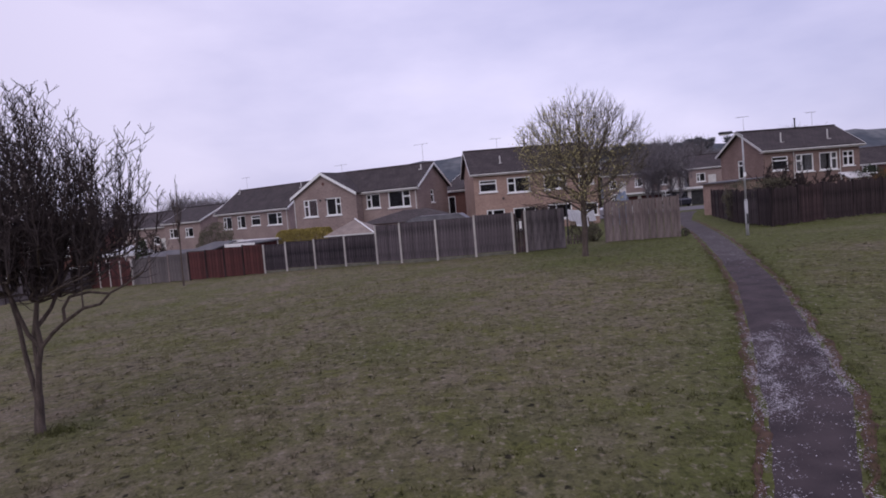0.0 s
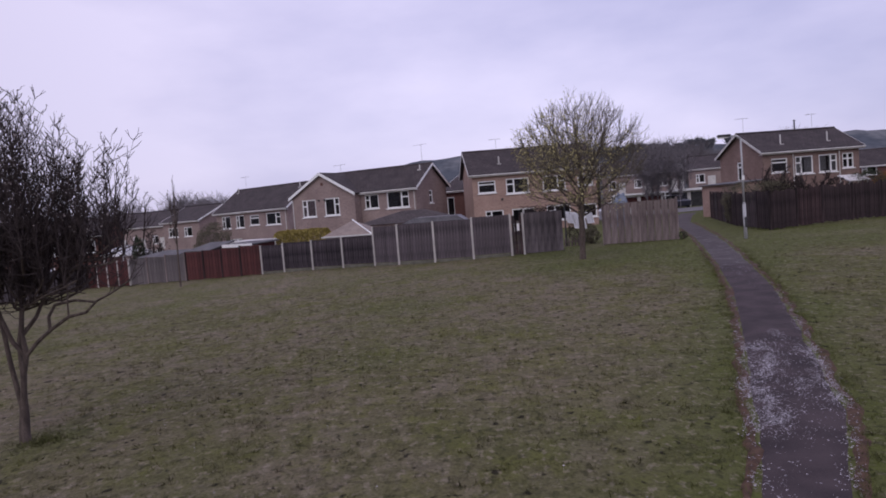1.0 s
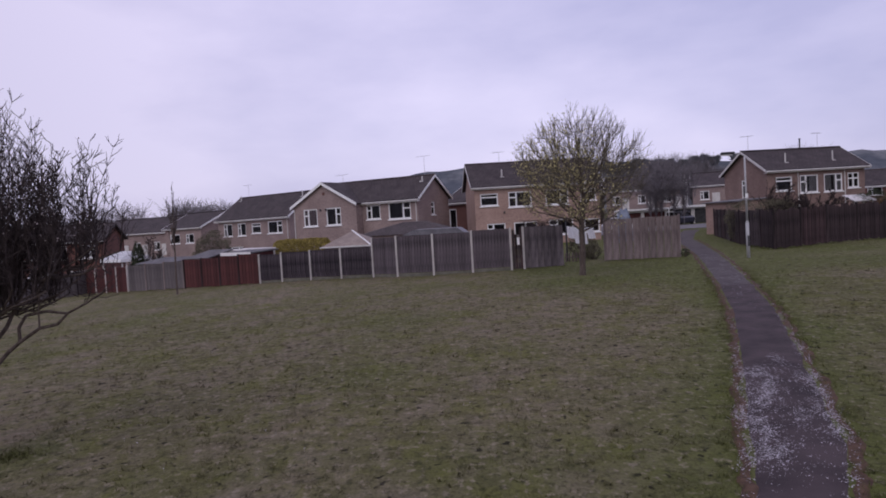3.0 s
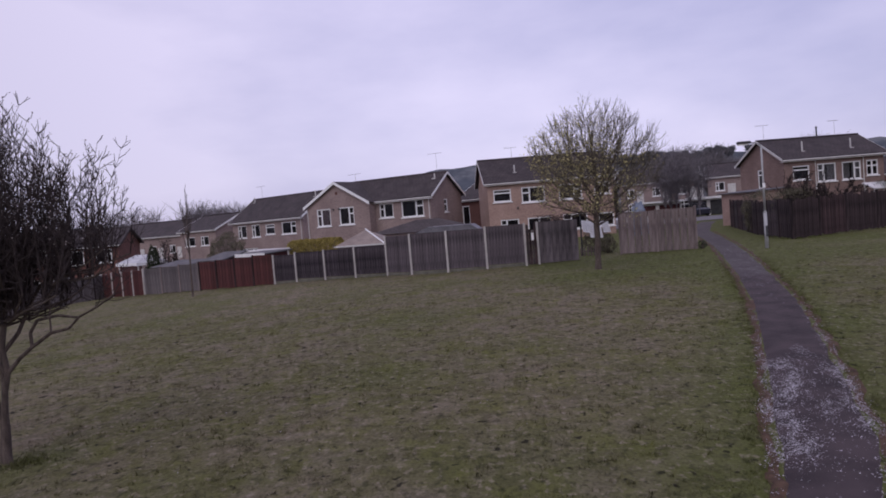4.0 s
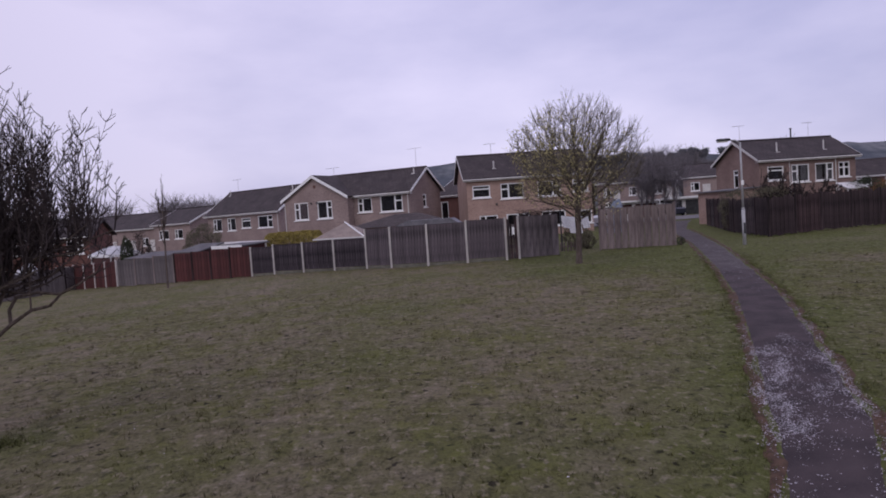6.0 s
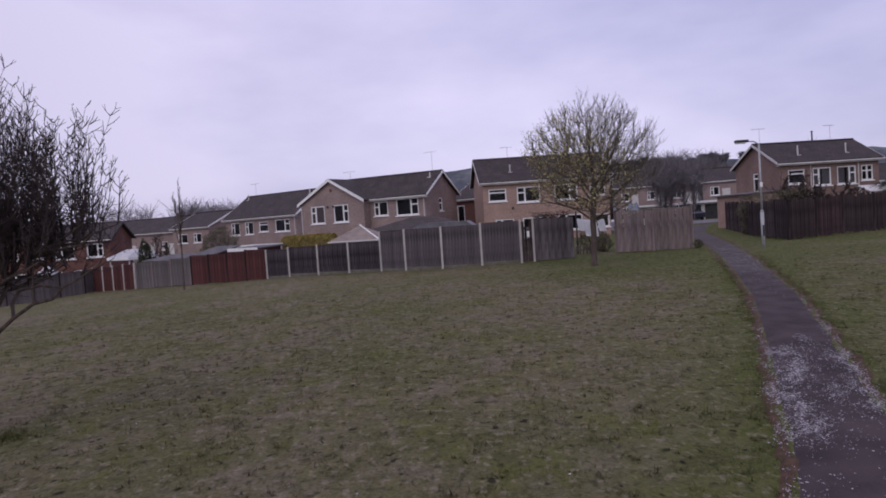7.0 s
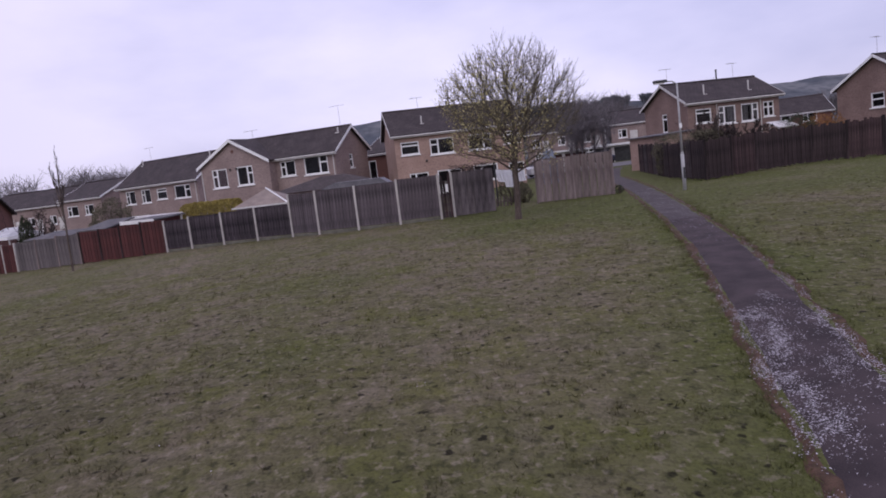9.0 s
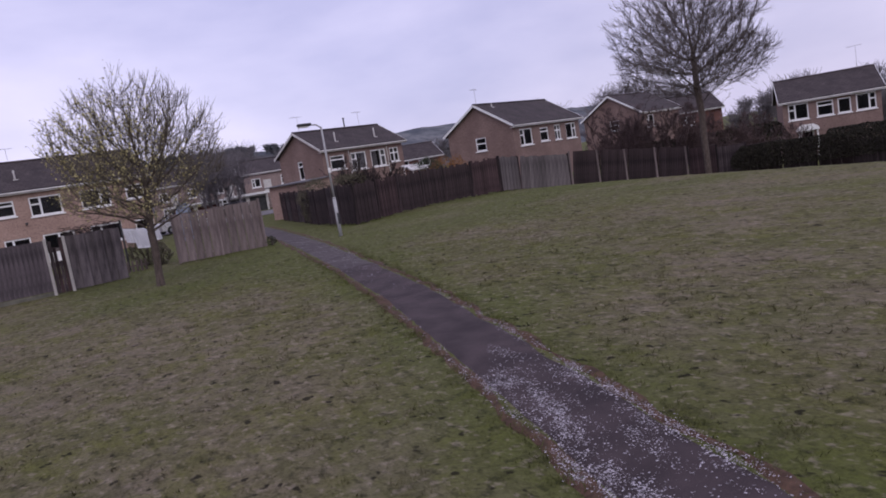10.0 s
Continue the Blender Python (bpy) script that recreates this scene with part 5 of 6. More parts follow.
# ---------- sheds and garden things ----------
def mono_shed(x, y, turn, w, d, front, back, wall, roof, label, name="shed", fascia=None):
    s = thing(name, pose(x, y, ground_z(x, y), 0, 0, turn), label, name.replace("_", " "))
    bm = bmesh.new()
    a = [bm.verts.new(p) for p in ((0, 0, -0.1), (w, 0, -0.1), (w, d, -0.1), (0, d, -0.1), (0, 0, front), (w, 0, front), (w, d, back), (0, d, back))]
    for f in ((3, 2, 1, 0), (4, 5, 6, 7), (0, 1, 5, 4), (1, 2, 6, 5), (2, 3, 7, 6), (3, 0, 4, 7)):
        bm.faces.new([a[i] for i in f])
    part("wall", bm, wall, s)
    ang = math.atan2(back - front, d)
    bm = boxes((-0.2, -0.25, 0.0, w + 0.2, d / math.cos(ang) + 0.2, 0.07))
    ob = part("roof", bm, roof, s)
    ob.matrix_basis = Matrix.Translation((0, 0, front + 0.01)) @ Matrix.Rotation(ang, 4, "X")
    if fascia:
        ob = part("fascia", boxes((-0.2, -0.29, -0.10, w + 0.2, -0.252, 0.09)), fascia, s)
        ob.matrix_basis = Matrix.Translation((0, 0, front + 0.01)) @ Matrix.Rotation(ang, 4, "X")
    return s


mono_shed(-15.95, 43.75, -35.5, 1.9, 1.5, 1.80, 2.12, M["fence_red"], M["felt"], "red-stained garden shed with a grey felt roof")
mono_shed(-13.0, 41.65, -35.5, 2.3, 1.6, 1.86, 1.93, M["fence_red"], M["felt"], "red-stained lean-to shed with a white-edged roof", fascia=M["white"])
mono_shed(-20.6, 47.2, -35.5, 3.6, 1.8, 1.75, 1.98, M["fence_grey"], M["felt"], "grey garden shed with a dark felt roof")

# summerhouse with a pyramid roof
sh = thing("summerhouse", pose(-6.95, 39.6, ground_z(-6.9, 39.6), 0, 0, -14), "tan summerhouse with a white-edged pyramid roof", "summerhouse")
part("wall", boxes((0.1, 0.1, -0.1, 2.8, 2.6, 1.7)), M["fence_pale"], sh)
M["tan_roof"] = material("tan_felt_shingles", (0.24, 0.195, 0.178), (0.32, 0.262, 0.238), 0.9, 2, 40, 0.2)
bm = bmesh.new()
c4 = [bm.verts.new(p) for p in ((-0.05, -0.05, 1.66), (2.95, -0.05, 1.66), (2.95, 2.75, 1.66), (-0.05, 2.75, 1.66))]
apex = bm.verts.new((1.35, 1.35, 2.48))
for k in range(4):
    bm.faces.new((c4[k], c4[(k + 1) % 4], apex))
bm.faces.new(c4[::-1])
part("roof", bm, M["tan_roof"], sh)
bm = bmesh.new()
tube(bm, (2.95, -0.05, 1.68), (1.35, 1.35, 2.52), 0.045, 0.045, 6)
part("hip_strip", bm, M["white"], sh, "white hip strip")
part("fascia", boxes((-0.08, -0.085, 1.60, 2.98, -0.052, 1.68)), M["offwhite"], sh, "pale eaves board")

# hip-roofed outbuilding behind the tall fence
ob_ = thing("outbuilding", pose(-6.2, 47.0, ground_z(-3, 48), 0, 0, -12), "low outbuilding with a brown hipped tile roof", "outbuilding")
part("wall", boxes((0.2, 0.2, -0.1, 6.6, 4.2, 1.95)), M["brick_pink"], ob_)
bm = bmesh.new()
e4 = [bm.verts.new(p) for p in ((0, 0, 1.95), (6.8, 0, 1.95), (6.8, 4.4, 1.95), (0, 4.4, 1.95))]
r2 = [bm.verts.new(p) for p in ((3.0, 2.2, 2.75), (4.6, 2.2, 2.75))]
for f in ((e4[0], e4[1], r2[1], r2[0]), (e4[1], e4[2], r2[1]), (e4[2], e4[3], r2[0], r2[1]), (e4[3], e4[0], r2[0]), (e4[3], e4[2], e4[1], e4[0])):
    bm.faces.new(f)
part("roof", bm, M["tile_grey"], ob_, "brown hipped tile roof")

# greenhouse behind the fence
gh = thing("greenhouse", pose(-2.5, 37.6, ground_z(-1, 38), 0, 0, -8), "small greenhouse with cloudy panes", "greenhouse")
M["cloudy"] = material("cloudy_polycarbonate", (0.12, 0.115, 0.13), (0.20, 0.195, 0.215), 0.45, 2, 15, 0.1)
bm = bmesh.new()
prism(bm, [(0, 1.9), (3.7, 1.9), (3.2, 2.25), (0.9, 2.25)], 0.0, 2.0)
part("roof", bm, M["cloudy"], gh, "cloudy roof sheets")
part("wall", boxes((0.05, 0.05, -0.1, 3.65, 1.95, 1.9)), M["cloudy"], gh)
for k in range(6):
    part("glazing_bar", boxes((0.05 + k * 0.7, -0.03, 0, 0.09 + k * 0.7, 0.03, 1.95)), M["metal"], gh)

# washing line with sheets
for (lx, ly) in ((6.35, 36.75), (8.35, 36.0)):
    wp = thing("line_post", Matrix.Translation(at_ground(lx, ly)), "thin dark clothes line post", "post", "clothes line posts")
    bm = bmesh.new()
    tube(bm, (0, 0, -0.1), (0, 0, 2.2), 0.045, 0.04, 8)
    part("pole", bm, M["metal_dark"], wp)
bm = bmesh.new()
for k in range(10):
    f0, f1 = k / 10, (k + 1) / 10
    pa = (6.35 + 2.0 * f0, 36.75 - 0.75 * f0, 1.98 - 0.5 * f0 * (1 - f0))
    pb = (6.35 + 2.0 * f1, 36.75 - 0.75 * f1, 1.98 - 0.5 * f1 * (1 - f1))
    tube(bm, pa, pb, 0.008, 0.008, 4)
wl_ = thing("clothes_line", Matrix(), "thin cord between two posts", "clothes line")
part("cord", bm, M["metal_dark"], wl_)
for (f0, f1, drop, seed) in ((0.0, 0.20, 0.62, 1), (0.17, 0.47, 0.86, 3), (0.49, 0.66, 0.6, 2)):
    cl = thing("sheet", Matrix(), "white washing hung over the line", "washing", "white washing")
    bm = bmesh.new()
    rows_ = []
    for j in range(9):
        row = []
        for k in range(15):
            f = f0 + (f1 - f0) * k / 14
            sway = 0.03 * math.sin(k * 1.3 + seed) * j / 8
            row.append(bm.verts.new((6.35 + 2.0 * f + 0.12 * j / 8, 36.75 - 0.75 * f + sway, 1.97 - 0.5 * f * (1 - f) - drop * (j / 8))))
        rows_.append(row)
    for j in range(8):
        for k in range(14):
            bm.faces.new((rows_[j][k], rows_[j][k + 1], rows_[j + 1][k + 1], rows_[j + 1][k]))
    bmesh.ops.solidify(bm, geom=bm.faces[:], thickness=0.012)
    part("cloth", bm, M["cloth"], cl, "", True)

# leaning slatted panel under the washing and the gate gap
sl = thing("slatted_panel", pose(6.15, 36.2, ground_z(6, 36), 18, 0, -8), "old leaning slatted wooden panel", "panel")
for k in range(5):
    part("slat", boxes((k * 0.17, 0, 0, k * 0.17 + 0.08, 0.025, 0.5)), M["fence_pale"], sl)
part("rail", boxes((-0.03, 0.028, 0.22, 0.82, 0.06, 0.29)), M["fence_pale"], sl)
gt = thing("gate", pose(3.2, 33.82, ground_z(3.4, 33.8), 0, 0, -4), "broken narrow wooden gate with gaps", "gate")
for k, (z0, z1) in enumerate(((0.15, 0.32), (0.55, 0.7), (1.0, 1.13), (1.55, 1.68))):
    part("rail", boxes((0.0, 0, z0, 0.5, 0.04, z1)), M["fence_grey"], gt)
for k, (a, b, h) in enumerate(((0.02, 0.14, 1.95), (0.15, 0.26, 1.72), (0.275, 0.37, 1.2), (0.38, 0.5, 2.05))):
    part("board", boxes((a, -0.03, 0.05, b, -0.003, h)), M["fence_brown_red"] if k % 2 else M["fence_brown_grey"], gt)
tg = thing("brush_pile", pose(3.9, 34.3, ground_z(4.4, 34.3)), "brown twigs heaped behind the fence panel", "brush")
rr = random.Random(8)
segs = []
for k in range(500):
    p = Vector((rr.uniform(0, 1.7), rr.uniform(-0.1, 0.5), rr.uniform(1.6, 2.2) + 0.1 * math.sin(k)))
    segs.append((tuple(p), tuple(p + Vector((rr.uniform(-0.35, 0.35), rr.uniform(-0.1, 0.1), rr.uniform(-0.05, 0.12)))), 0.012, 0.006))
segs += [((0.3 * k, 0.2, -0.1), (0.3 * k + 0.1, 0.2, 2.0), 0.03, 0.02) for k in range(6)]
ob = new("brushwood", segments_mesh("brushwood", segs, M["twig"], 3))
ob.parent = tg
tagged(ob, kind="stuff")

# tarpaulin-covered heaps behind the red fence
def covered_heap(x, y, w, d, h, mat, label, seed):
    s = thing("covered_heap", pose(x, y, ground_z(x, y), 0, 0, -38), label, "tarpaulin")
    bm = bmesh.new()
    n = 12
    vs = [[bm.verts.new((w * (i / n - 0.5), d * (j / n - 0.5), (h * max(0.0, 1 - (2 * abs(i / n - 0.5)) ** 6) * max(0.0, 1 - (2 * abs(j / n - 0.5)) ** 6)) * (1 - 0.55 * abs(2 * j / n - 1) ** 1.3) * (0.92 + 0.16 * i / n) * (1 + 0.16 * noise.noise(Vector((i * 0.7, j * 0.7, seed)))) - 0.05)) for i in range(n + 1)] for j in range(n + 1)]
    for j in range(n):
        for i in range(n):
            bm.faces.new((vs[j][i], vs[j][i + 1], vs[j + 1][i + 1], vs[j + 1][i]))
    part("sheet", bm, mat, s, "", True)
    return s


# garden gazebo with a pale pitched canopy behind the red fence
gz = thing("gazebo", pose(-26.3, 53.6, ground_z(-25, 53), 0, 0, -38), "white garden gazebo with a pale sheeted roof", "gazebo")
bm = bmesh.new()
cv = [bm.verts.new(p) for p in ((-0.1, -0.1, 2.28), (3.1, -0.1, 2.28), (3.1, 2.3, 2.32), (-0.1, 2.3, 2.32), (0.7, 1.1, 2.85), (2.4, 1.1, 2.85))]
for f in ((0, 1, 5, 4), (1, 2, 5), (2, 3, 4, 5), (3, 0, 4), (3, 2, 1, 0)):
    bm.faces.new([cv[k] for k in f])
part("canopy", bm, M["tarp"], gz, "pale sheeted canopy")
part("valance", boxes((-0.12, -0.13, 2.08, 3.12, -0.102, 2.30), (3.102, -0.1, 2.08, 3.13, 2.3, 2.30)), M["white"], gz, "white valance")
for px, py in ((0.05, 0.05), (2.95, 0.05), (0.05, 2.15), (2.95, 2.15)):
    part("post", bevelled(boxes((px - 0.04, py - 0.04, -0.1, px + 0.04, py + 0.04, 2.27)), 0.008), M["offwhite"], gz)
covered_heap(-29.6, 50.9, 2.9, 2.0, 2.3, M["tarp"], "silver tarpaulin draped over a heap", 4)
covered_heap(13.0, 51.1, 1.25, 1.2, 2.4, M["blue_tarp"], "pale blue sheet over a narrow stack", 5)

aw = thing("awning", pose(-14.4, 45.0, ground_z(-13, 44.5), 0, 0, -36), "pale flat garden awning on posts", "awning")
part("roof", bevelled(boxes((0, 0, 1.85, 3.0, 2.0, 2.0)), 0.03), M["offwhite"], aw)
for (px, py) in ((0.1, 0.1), (2.9, 0.1), (0.1, 1.9), (2.9, 1.9)):
    part("post", boxes((px - 0.04, py - 0.04, -0.1, px + 0.04, py + 0.04, 1.85)), M["offwhite"], aw)
aw2 = thing("awning", pose(22.3, 38.2, ground_z(22.3, 38.2) - 0.3, 0, 0, 8), "pale tilted garden awning on posts", "awning")
ob = part("roof", boxes((0, 0, 0, 1.3, 1.0, 0.06)), M["offwhite"], aw2)
ob.matrix_basis = Matrix.Translation((0, 0, 2.15)) @ Matrix.Rotation(0.35, 4, "X")
for (px, py, h) in ((0.1, 0.1, 2.15), (1.2, 0.1, 2.15), (0.1, 0.8, 2.4), (1.2, 0.8, 2.4)):
    part("post", boxes((px - 0.03, py - 0.03, -0.1, px + 0.03, py + 0.03, h)), M["offwhite"], aw2)

# block garage at the end of the brown fence
mono_shed(19.3, 51.8, -84, 4.9, 1.9, 2.25, 2.35, M["brick_buff"], M["felt"], "low block garage with a flat felt roof", name="garage")


# ---------- far houses, garages and cars ----------
def terrace(left, right, z0, eave, ridge, depth, brick, label, n, panel=True):
    ops = []
    L = math.hypot(right[0] - left[0], right[1] - left[1])
    u = L / n
    for k in range(n):
        ops += [(k * u + 0.25 * u, 2.9, 0.3 * u, 1.1, T2), (k * u + 0.3 * u, 0.8, 0.4 * u, 1.3, T3)]
        ops += [] if panel else [(k * u + 0.66 * u, 2.6, 0.26 * u, 1.5, T2)]
    H = house(left, right, z0, eave, ridge, depth, brick, label, front=tuple(ops), category="house")
    if panel:
        for k in range(n):
            part("cladding_panel", boxes((k * u + 0.64 * u, -0.06, 2.2, k * u + 0.90 * u, -0.005, 3.7)), M["offwhite"], H, "white boarded panel")
    return H


terrace((21.5, 92.6), (30.8, 89.9), 0.3, 4.75, 6.5, 8, M["brick_pink"], "far terrace of pinkish brick with white panels", 3)
terrace((31.8, 89.5), (38.5, 87.0), 0.3, 4.7, 6.3, 8, M["brick_pink"], "far terrace of pinkish brick with white panels", 2)
terrace((8.5, 97.0), (20.5, 93.0), 0.2, 4.6, 6.4, 8, M["brick_pink"], "far terrace of pinkish brick", 3, False)
ch = thing("gable_wall", Matrix.Translation((31.2, 91.5, 0.3)), "white plastered gable wall between two terraces", "wall")
part("wall", boxes((-0.3, -1.0, 0, 0.3, 1.0, 5.6)), M["white"], ch)
terrace((-50.0, 100.0), (-36.6, 93.0), -2.0, 5.3, 7.2, 8, M["brick_pink"], "far pinkish brick terrace below the green", 4)
house((-36.6, 92.0), (-30.5, 88.0), -1.6, 5.2, 7.0, 8, M["brick_pink"], "far pinkish house with a plain tiled roof", front=((1.0, 3.2, 2.0, 1.2, T2), (4.2, 3.2, 1.6, 1.2, T2)))
house((-39.9, 61.0), (-30.4, 62.2), -1.9, 4.6, 5.95, 6.0, M["brick_red"], "dark red brick house beyond the garden sheds", front=((0.7, 3.2, 1.2, 1.0, T2), (3.1, 3.2, 1.1, 0.95, T1), (4.9, 3.0, 1.7, 1.25, T2), (7.6, 3.05, 1.4, 1.2, R2), (0.9, 0.7, 1.8, 1.3, T2), (3.6, 0.7, 1.8, 1.3, T2), (6.4, 0.7, 1.8, 1.3, T2)), barge="tile")
house((-70.0, 60.0), (-52.0, 64.0), -1.8, 4.7, 6.4, 7, M["brick_red"], "dark red brick house beyond the garden sheds", front=((1.0, 3.0, 1.5, 1.2, T2), (5.0, 3.0, 1.5, 1.2, T2), (8.4, 3.1, 1.5, 1.2, T2)))
house((0.3, 66.0), (3.2, 63.5), 0.0, 4.2, 5.9, 7.0, M["brick_red"], "small red brick house with a white door", front=((0.3, 0.2, 0.9, 3.4, T1, False, True),))
house((46.5, 79.0), (53.0, 77.0), -0.3, 3.9, 5.6, 7, M["brick_red"], "red brick house seen in the gap between two houses", front=((1.0, 2.8, 1.5, 1.1, T2), (3.8, 2.8, 1.5, 1.1, T2)))
house((74.0, 62.0), (82.0, 56.0), -1.0, 4.8, 6.8, 8, M["brick_red"], "red brick house beyond the thicket", front=((1.0, 3.0, 1.5, 1.2, T2), (5.0, 3.0, 1.5, 1.2, T2)))


def garage_block(left, right, z0, h, depth, n, label, door=None, edge=0.16):
    L = math.hypot(right[0] - left[0], right[1] - left[1])
    s = thing("garage_block", pose(left[0], left[1], z0, 0, 0, math.degrees(math.atan2(right[1] - left[1], right[0] - left[0]))), label, "garage")
    u = L / n
    bm = bmesh.new()
    wall_pieces(bm, L, h, [(k * u + 0.2, 0.0, u - 0.4, h - 0.35) for k in range(n)], 0.2)
    box(bm, 0, depth - 0.2, 0, L, depth, h)
    box(bm, 0, 0.2, 0, 0.2, depth - 0.2, h)
    box(bm, L - 0.2, 0.2, 0, L, depth - 0.2, h)
    part("wall", bm, M["offwhite"], s, "white painted walls")
    part("roof", boxes((-0.3, -0.4, h + 0.004, L + 0.3, depth + 0.2, h + 0.08)), M["felt"], s)
    part("fascia", boxes((-0.3, -0.44, h - edge, L + 0.3, -0.402, h + 0.1)), M["white"], s, "white roof edge board")
    for k in range(n):
        part("garage_door", boxes((k * u + 0.2, 0.25, 0, (k + 1) * u - 0.2, 0.29, h - 0.35)), door or M["metal_dark"], s, "dark garage door")
    return s


garage_block((27.6, 84.6), (31.8, 83.0), 0.42, 2.1, 5.0, 2, "white-edged flat-roofed double garage")
garage_block((21.6, 86.6), (26.9, 84.9), 0.42, 2.0, 5.0, 2, "low garages with dark red doors", M["fence_red"], 0.1)


def car(x, y, turn, paint, label):
    s = thing("car", pose(x, y, ground_z(x, y) + 0.02, 0, 0, turn), label, "car", "parked cars")
    bm = bmesh.new()
    prism(bm, [(-2.0, 0.25), (2.0, 0.25), (2.05, 0.6), (1.9, 0.8), (1.1, 0.9), (-1.7, 0.95), (-2.05, 0.8)], -0.85, 0.85)
    bevelled(bm, 0.06)
    body = part("body", bm, paint, s)
    bm = bmesh.new()
    prism(bm, [(-1.7, 0.93), (1.1, 0.88), (0.45, 1.4), (-1.1, 1.45)], -0.74, 0.74)
    part("glasshouse", bevelled(bm, 0.05), M["glass"], body, "dark glazed cabin")
    part("roof", bevelled(boxes((-1.1, -0.7, 1.42, 0.4, 0.7, 1.48)), 0.02), paint, body)
    for wx in (-1.25, 1.25):
        for wy in (-0.86, 0.86):
            bm = bmesh.new()
            tube(bm, (wx, wy - 0.09, 0.31), (wx, wy + 0.09, 0.31), 0.31, 0.31, 16)
            w = part("tyre", bm, M["rubber"], s)
            bm = bmesh.new()
            sgn = 1 if wy > 0 else -1
            tube(bm, (wx, wy + sgn * 0.08, 0.31), (wx, wy + sgn * 0.1, 0.31), 0.19, 0.18, 12)
            part("rim", bm, M["metal"], w)
    for wy in (-0.6, 0.6):
        part("headlight", bevelled(boxes((1.98, wy - 0.16, 0.6, 2.07, wy + 0.16, 0.74)), 0.02), M["white"], s, "clear headlight")
    return s


car(26.9, 80.5, 100, M["car_dark"], "dark blue car parked on the road")
car(16.8, 66.0, 10, M["car_white"], "white car parked on the road")
car(-19.5, 62.5, -30, M["car_white"], "white car parked beyond the gardens")

# far bare woods on the rising ground, distance haze put into their twig colour
def far_trees(x0, x1, y0, y1, z0, n, h, label, seed, mat=None, thick=0.6):
    s = thing("far_trees", Matrix(), label, "trees")
    rr = random.Random(seed)
    segs = []
    for _ in range(n):
        x, y, k = rr.uniform(x0, x1), rr.uniform(y0, y1), h * rr.uniform(0.6, 1.2)
        z = z0 + rr.uniform(-0.5, 0.5)
        segs.append(((x, y, z - 1), (x, y, z + k * 0.5), 0.16 * thick, 0.1 * thick))
        for _ in range(60):
            a = rr.uniform(0, math.tau)
            b = rr.uniform(0.15, 0.8)
            p = Vector((x, y, z + k * rr.uniform(0.2, 0.55)))
            q = p + Vector((math.cos(a) * k * 0.3 * b, math.sin(a) * k * 0.3 * b, k * 0.28))
            segs.append((tuple(p), tuple(q), 0.09 * thick, 0.05 * thick))
            for _ in range(7):
                e = q + Vector((rr.gauss(0, 0.09), rr.gauss(0, 0.09), rr.uniform(0.02, 0.2))) * k
                segs.append((tuple(q), tuple(e), 0.05 * thick, 0.03 * thick))
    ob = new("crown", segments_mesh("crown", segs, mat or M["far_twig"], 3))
    ob.parent = s
    tagged(ob, kind="stuff")
    tagged(s, kind="stuff")
    return s


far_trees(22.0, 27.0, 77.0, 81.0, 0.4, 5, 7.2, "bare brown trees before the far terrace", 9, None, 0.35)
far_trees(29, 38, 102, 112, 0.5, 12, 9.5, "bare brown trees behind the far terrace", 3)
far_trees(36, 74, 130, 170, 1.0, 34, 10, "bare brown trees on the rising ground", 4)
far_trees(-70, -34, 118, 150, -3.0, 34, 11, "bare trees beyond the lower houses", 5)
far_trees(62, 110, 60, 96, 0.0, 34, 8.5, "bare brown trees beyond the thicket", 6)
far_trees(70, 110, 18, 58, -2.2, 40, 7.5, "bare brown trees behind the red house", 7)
# crest trees take the hill material, so the same haze tint is in their colour
far_trees(60, 190, 396, 412, 22.5, 110, 7, "distant haze-tinted wood along the crest of the hill", 8, M["hill"], 1.5)


# ---------- grass blades and fallen petals ----------
rng = np.random.default_rng(7)
n = 360000
gy_ = -5.0 + 30.0 * rng.random(n) ** 1.25
gx_ = rng.uniform(-0.75, 0.75, n) * (np.abs(gy_) + 4.0)
clump = np.array([noise.noise(Vector((x * 1.6, y * 1.6, 4.0))) + 0.9 * noise.noise(Vector((x * 4.5, y * 4.5, 9.0))) for x, y in zip(gx_, gy_)])
keep = clump > rng.uniform(-0.15, 0.75, n)
# longer grass along both edges of the tarmac
m = 30000
ey = -5.0 + 32.0 * rng.random(m) ** 1.2
ex = np.empty(m)
for k in range(m):
    xl, w = path_at(ey[k])
    off = abs(rng.normal(0.0, 0.15))
    wave = 0.08 * noise.noise(Vector((ey[k] * 2.1, 5.0, 1.0 + k % 2)))
    ex[k] = xl - off - 0.03 + wave if k % 2 else xl + w + off + 0.01 + wave
edge_clump = np.array([0.5 + 0.9 * noise.noise(Vector((x * 3.0, y * 3.0, 2.0))) for x, y in zip(ex, ey)])
edge_keep = edge_clump > rng.uniform(0.1, 0.9, m)
for k in range(n):
    if keep[k]:
        xl, w = path_at(gy_[k])
        if xl - 0.05 < gx_[k] < xl + w + 0.05:
            keep[k] = False
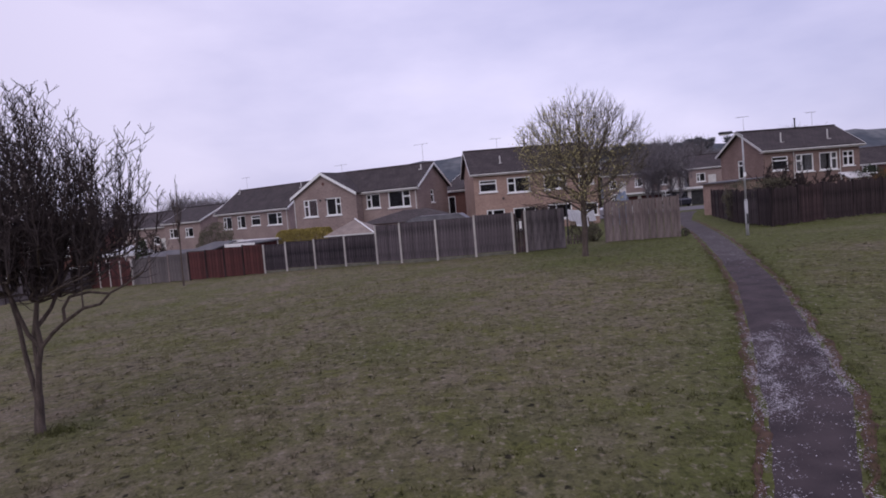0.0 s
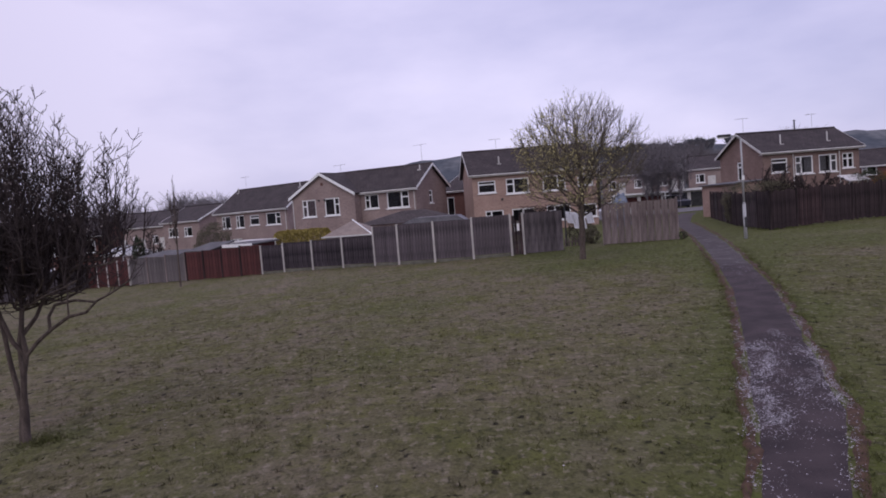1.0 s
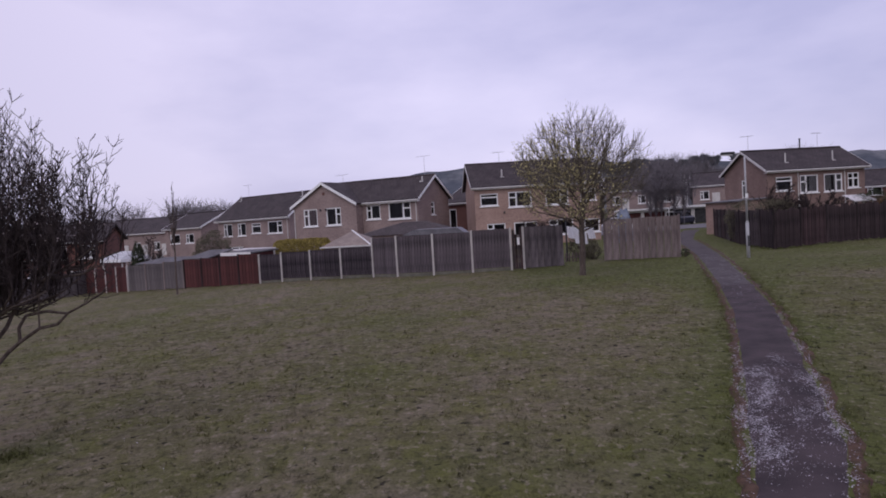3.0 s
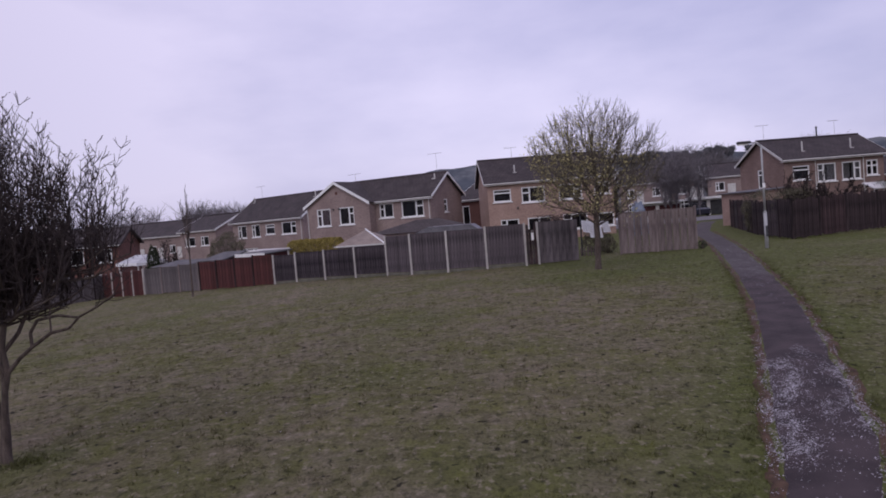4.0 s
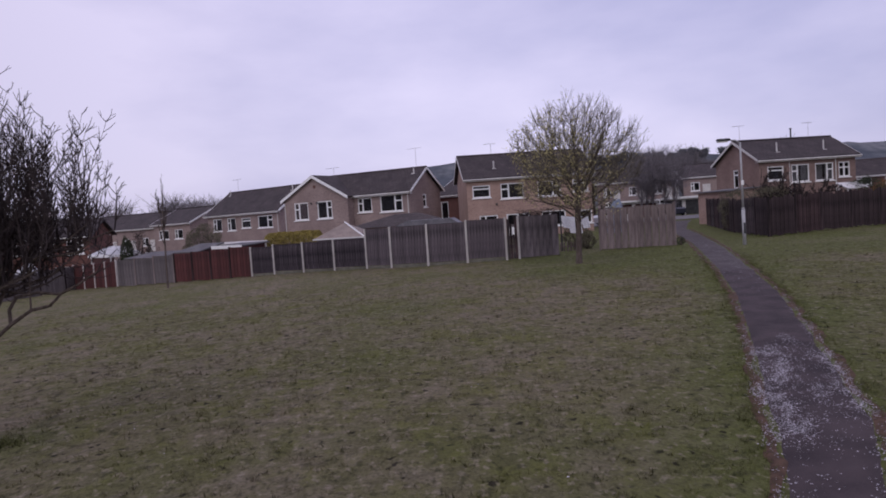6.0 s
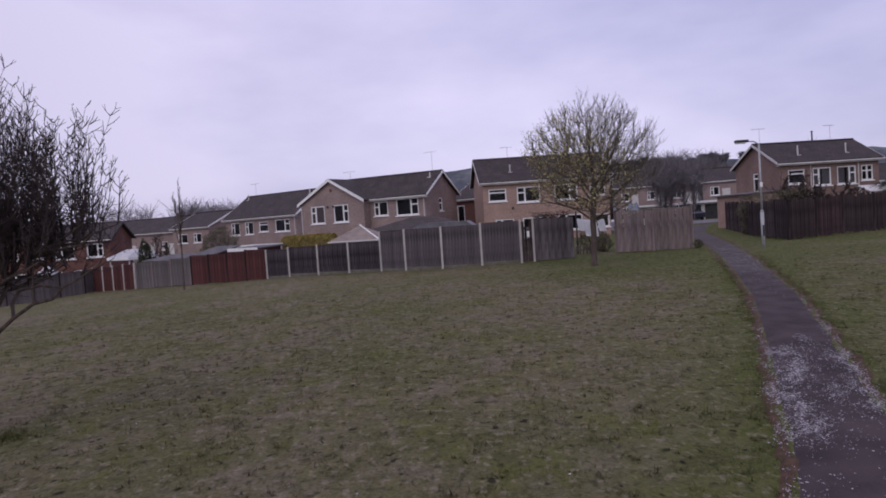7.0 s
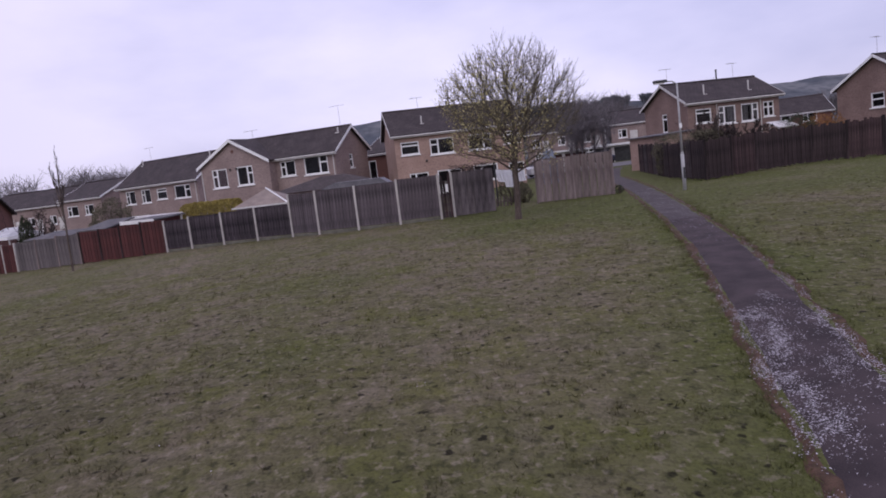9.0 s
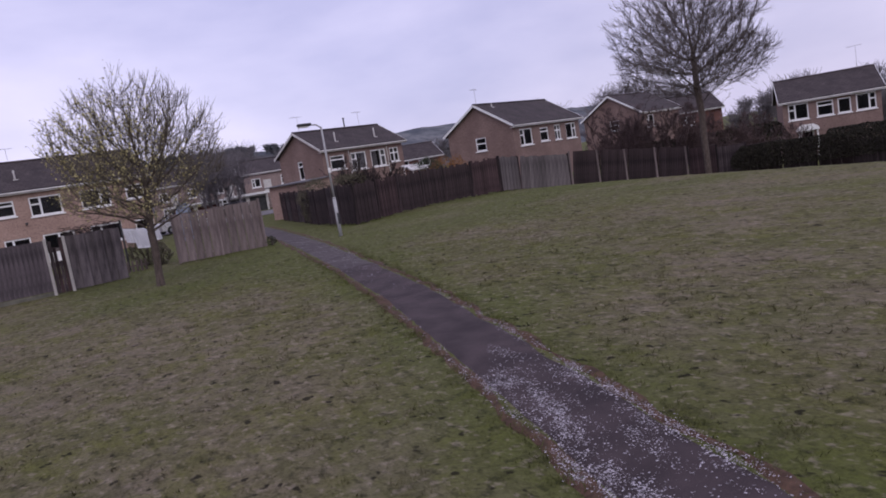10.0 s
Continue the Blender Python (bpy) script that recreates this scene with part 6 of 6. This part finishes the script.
# uncut grass and weeds at the foot of the fences
feet = [(-26.4, 51.2), (-16.3, 43.6), (-10.5, 39.45), (-3.78, 36.3), (-0.62, 34.55), (5.7, 33.75), None, (7.85, 34.55), (11.2, 33.5), None, (16.2, 38.6), (15.5, 33.3), (22.0, 34.9), (24.9, 33.8), (30.3, 33.8), (35.4, 29.5), (37, 26.5), (41.8, 12.0)]
wx, wy = [], []
for a, b in zip(feet, feet[1:]):
    if a and b:
        L = math.hypot(b[0] - a[0], b[1] - a[1])
        for _ in range(int(L * 90)):
            f, o = rng.random(), abs(rng.normal(0.0, 0.12)) + 0.03
            q = f * L
            if noise.noise(Vector((a[0] + q * 0.9, a[1], 4.0))) > -0.15:
                wx.append(a[0] + (b[0] - a[0]) * f + o * (b[1] - a[1]) / L)
                wy.append(a[1] + (b[1] - a[1]) * f - o * (b[0] - a[0]) / L)
for _ in range(600):
    # longer tufts round the stem of the dark tree
    wx.append(-5.7 + rng.normal(0, 0.17))
    wy.append(8.95 + rng.normal(0, 0.14))
for _ in range(4000):
    # coarse little clumps all over the mown turf
    y = 3.0 + 24.0 * rng.random() ** 1.3
    x = rng.uniform(-0.72, 0.72) * (y + 3.5)
    xl, w = path_at(y)
    if noise.noise(Vector((x * 0.8, y * 0.8, 7.0))) < -0.1 or xl - 0.2 < x < xl + w + 0.2:
        continue
    for _ in range(7):
        wx.append(x + rng.normal(0, 0.035))
        wy.append(y + rng.normal(0, 0.02))
weeds = len(wx)
gx_, gy_, clump = np.concatenate([gx_[keep], ex[edge_keep]]), np.concatenate([gy_[keep], ey[edge_keep]]), np.concatenate([clump[keep], edge_clump[edge_keep] + 0.3])
gx_, gy_, clump = np.concatenate([gx_, wx]), np.concatenate([gy_, wy]), np.concatenate([clump, np.full(weeds, 0.5)])
n = len(gx_)
gz_ = np.array([ground_z(x, y) for x, y in zip(gx_, gy_)])
ang = rng.uniform(0, math.tau, n)
hh = rng.uniform(0.014, 0.042, n) * (1 + 0.8 * np.clip(clump, -0.5, 1.2))
wd = rng.uniform(0.003, 0.007, n)
lean = rng.normal(0, 0.045, (n, 2))
hh[n - weeds:] *= rng.uniform(0.6, 1.6, weeds)
wd[n - weeds:] *= 2.0
p0 = np.stack([gx_ - np.cos(ang) * wd, gy_ - np.sin(ang) * wd, gz_ - 0.01], 1)
p1 = np.stack([gx_ + np.cos(ang) * wd, gy_ + np.sin(ang) * wd, gz_ - 0.01], 1)
p2 = np.stack([gx_ + lean[:, 0], gy_ + lean[:, 1], gz_ + hh], 1)
blades = new("grass", mesh_of("grass", np.stack([p0, p1, p2], 1).reshape(-1, 3).tolist(), np.arange(n * 3).reshape(n, 3).tolist(), M["grass"]))
blade_lush = blades.data.attributes.new("lush", "FLOAT", "POINT")
blade_lush.data.foreach_set("value", [v for x, y in zip(gx_, gy_) for v in (lushness(x, y),) * 3])
tagged(blades, "short tufts of green and straw-coloured grass", "grass", kind="stuff")

pts = []
rr = random.Random(21)
tries = 0
while len(pts) < 9000 and tries < 600000:
    tries += 1
    y = rr.uniform(3.5, 34.0)
    xl, w = path_at(y)
    u = rr.uniform(-0.14, 1.08)
    ragged = 0.9 * noise.noise(Vector((u * 3.0, 4.0, 1.0)))
    near = smooth_step(11.9 + ragged, 11.2 + ragged, y) * (0.09 + 0.91 * smooth_step(6.6, 7.4, y))
    side = max(1.5 * math.exp(-((u - 0.16) / 0.2) ** 2), 0.6 * math.exp(-((u - 0.94) / 0.12) ** 2), 0.24) * smooth_step(-0.14, 0.02, u)
    k = near * side + (1 - near) * (0.30 * math.exp(-((u - 1.0) / 0.07) ** 2) + 0.22 * math.exp(-((u + 0.01) / 0.05) ** 2)) * smooth_step(19.0, 13.0, y)
    k += 0.9 * math.exp(-((y - 8.75) / 0.35) ** 2 - ((u + 0.04) / 0.06) ** 2) + 0.8 * math.exp(-((y - 12.3) / 0.35) ** 2 - ((u - 0.97) / 0.06) ** 2)
    k += 0.05 * smooth_step(15.0, 22.0, y)
    clot = noise.noise(Vector((u * w * 3.4, y * 1.3, 2.0))) + 0.8 * noise.noise(Vector((u * w * 10.0, y * 4.0, 5.0)))
    k *= 0.12 + 1.9 * max(0.0, clot + 0.12)
    if rr.random() < k:
        pts.append((xl + u * w, y))
g_ = np.random.default_rng(4)
pv, pf = [], []
for x0, y0 in pts:
    # petals drift together into small ragged clots
    for _ in range(int(g_.integers(1, 3))):
        x, y = x0 + g_.normal(0, 0.02), y0 + g_.normal(0, 0.03)
        a = g_.uniform(0, math.tau)
        s = 0.003 + 0.0135 * g_.random() ** 2.1
        t = s * g_.uniform(0.35, 0.8)
        z = ground_z(x, y) + 0.020
        c, q = math.cos(a), math.sin(a)
        i = len(pv)
        pv.append((x, y, z + g_.uniform(0.003, 0.008)))
        for k in range(6):
            u, w = math.cos(k * math.tau / 6), math.sin(k * math.tau / 6)
            e = g_.uniform(0.6, 1.15)
            pv.append((x + (c * u * s - q * w * t) * e, y + (q * u * s + c * w * t) * e, z + g_.uniform(-0.001, 0.005)))
        pf += [(i, i + 1 + k, i + 1 + (k + 1) % 6) for k in range(6)]
petals = new("petals", mesh_of("petals", pv, pf, M["petal"]))
tagged(petals, "white and pale pink petals scattered over the tarmac path", "petals", kind="stuff")

dv, df = [], []
for _ in range(60):
    y = 5.0 + 16.0 * g_.random() ** 1.4
    x = g_.uniform(-0.55, 0.55) * (y + 3.0)
    xl, w = path_at(y)
    if xl - 0.2 < x < xl + w + 0.2:
        continue
    z, r = ground_z(x, y) + 0.045, g_.uniform(0.009, 0.014)
    i = len(dv)
    dv += [(x, y, z + 0.004)] + [(x + r * math.cos(k * math.tau / 8) * (1 if k % 2 else 0.72), y + r * math.sin(k * math.tau / 8) * (1 if k % 2 else 0.72), z) for k in range(8)] + [(x, y, z - 0.06), (x + 0.002, y, z - 0.06)]
    df += [(i, i + 1 + k, i + 1 + (k + 1) % 8) for k in range(8)] + [(i, i + 9, i + 10)]
daisies = new("daisies", mesh_of("daisies", dv, df, M["petal"]))
tagged(daisies, "few small white daisies in the short grass", "flowers", kind="stuff")
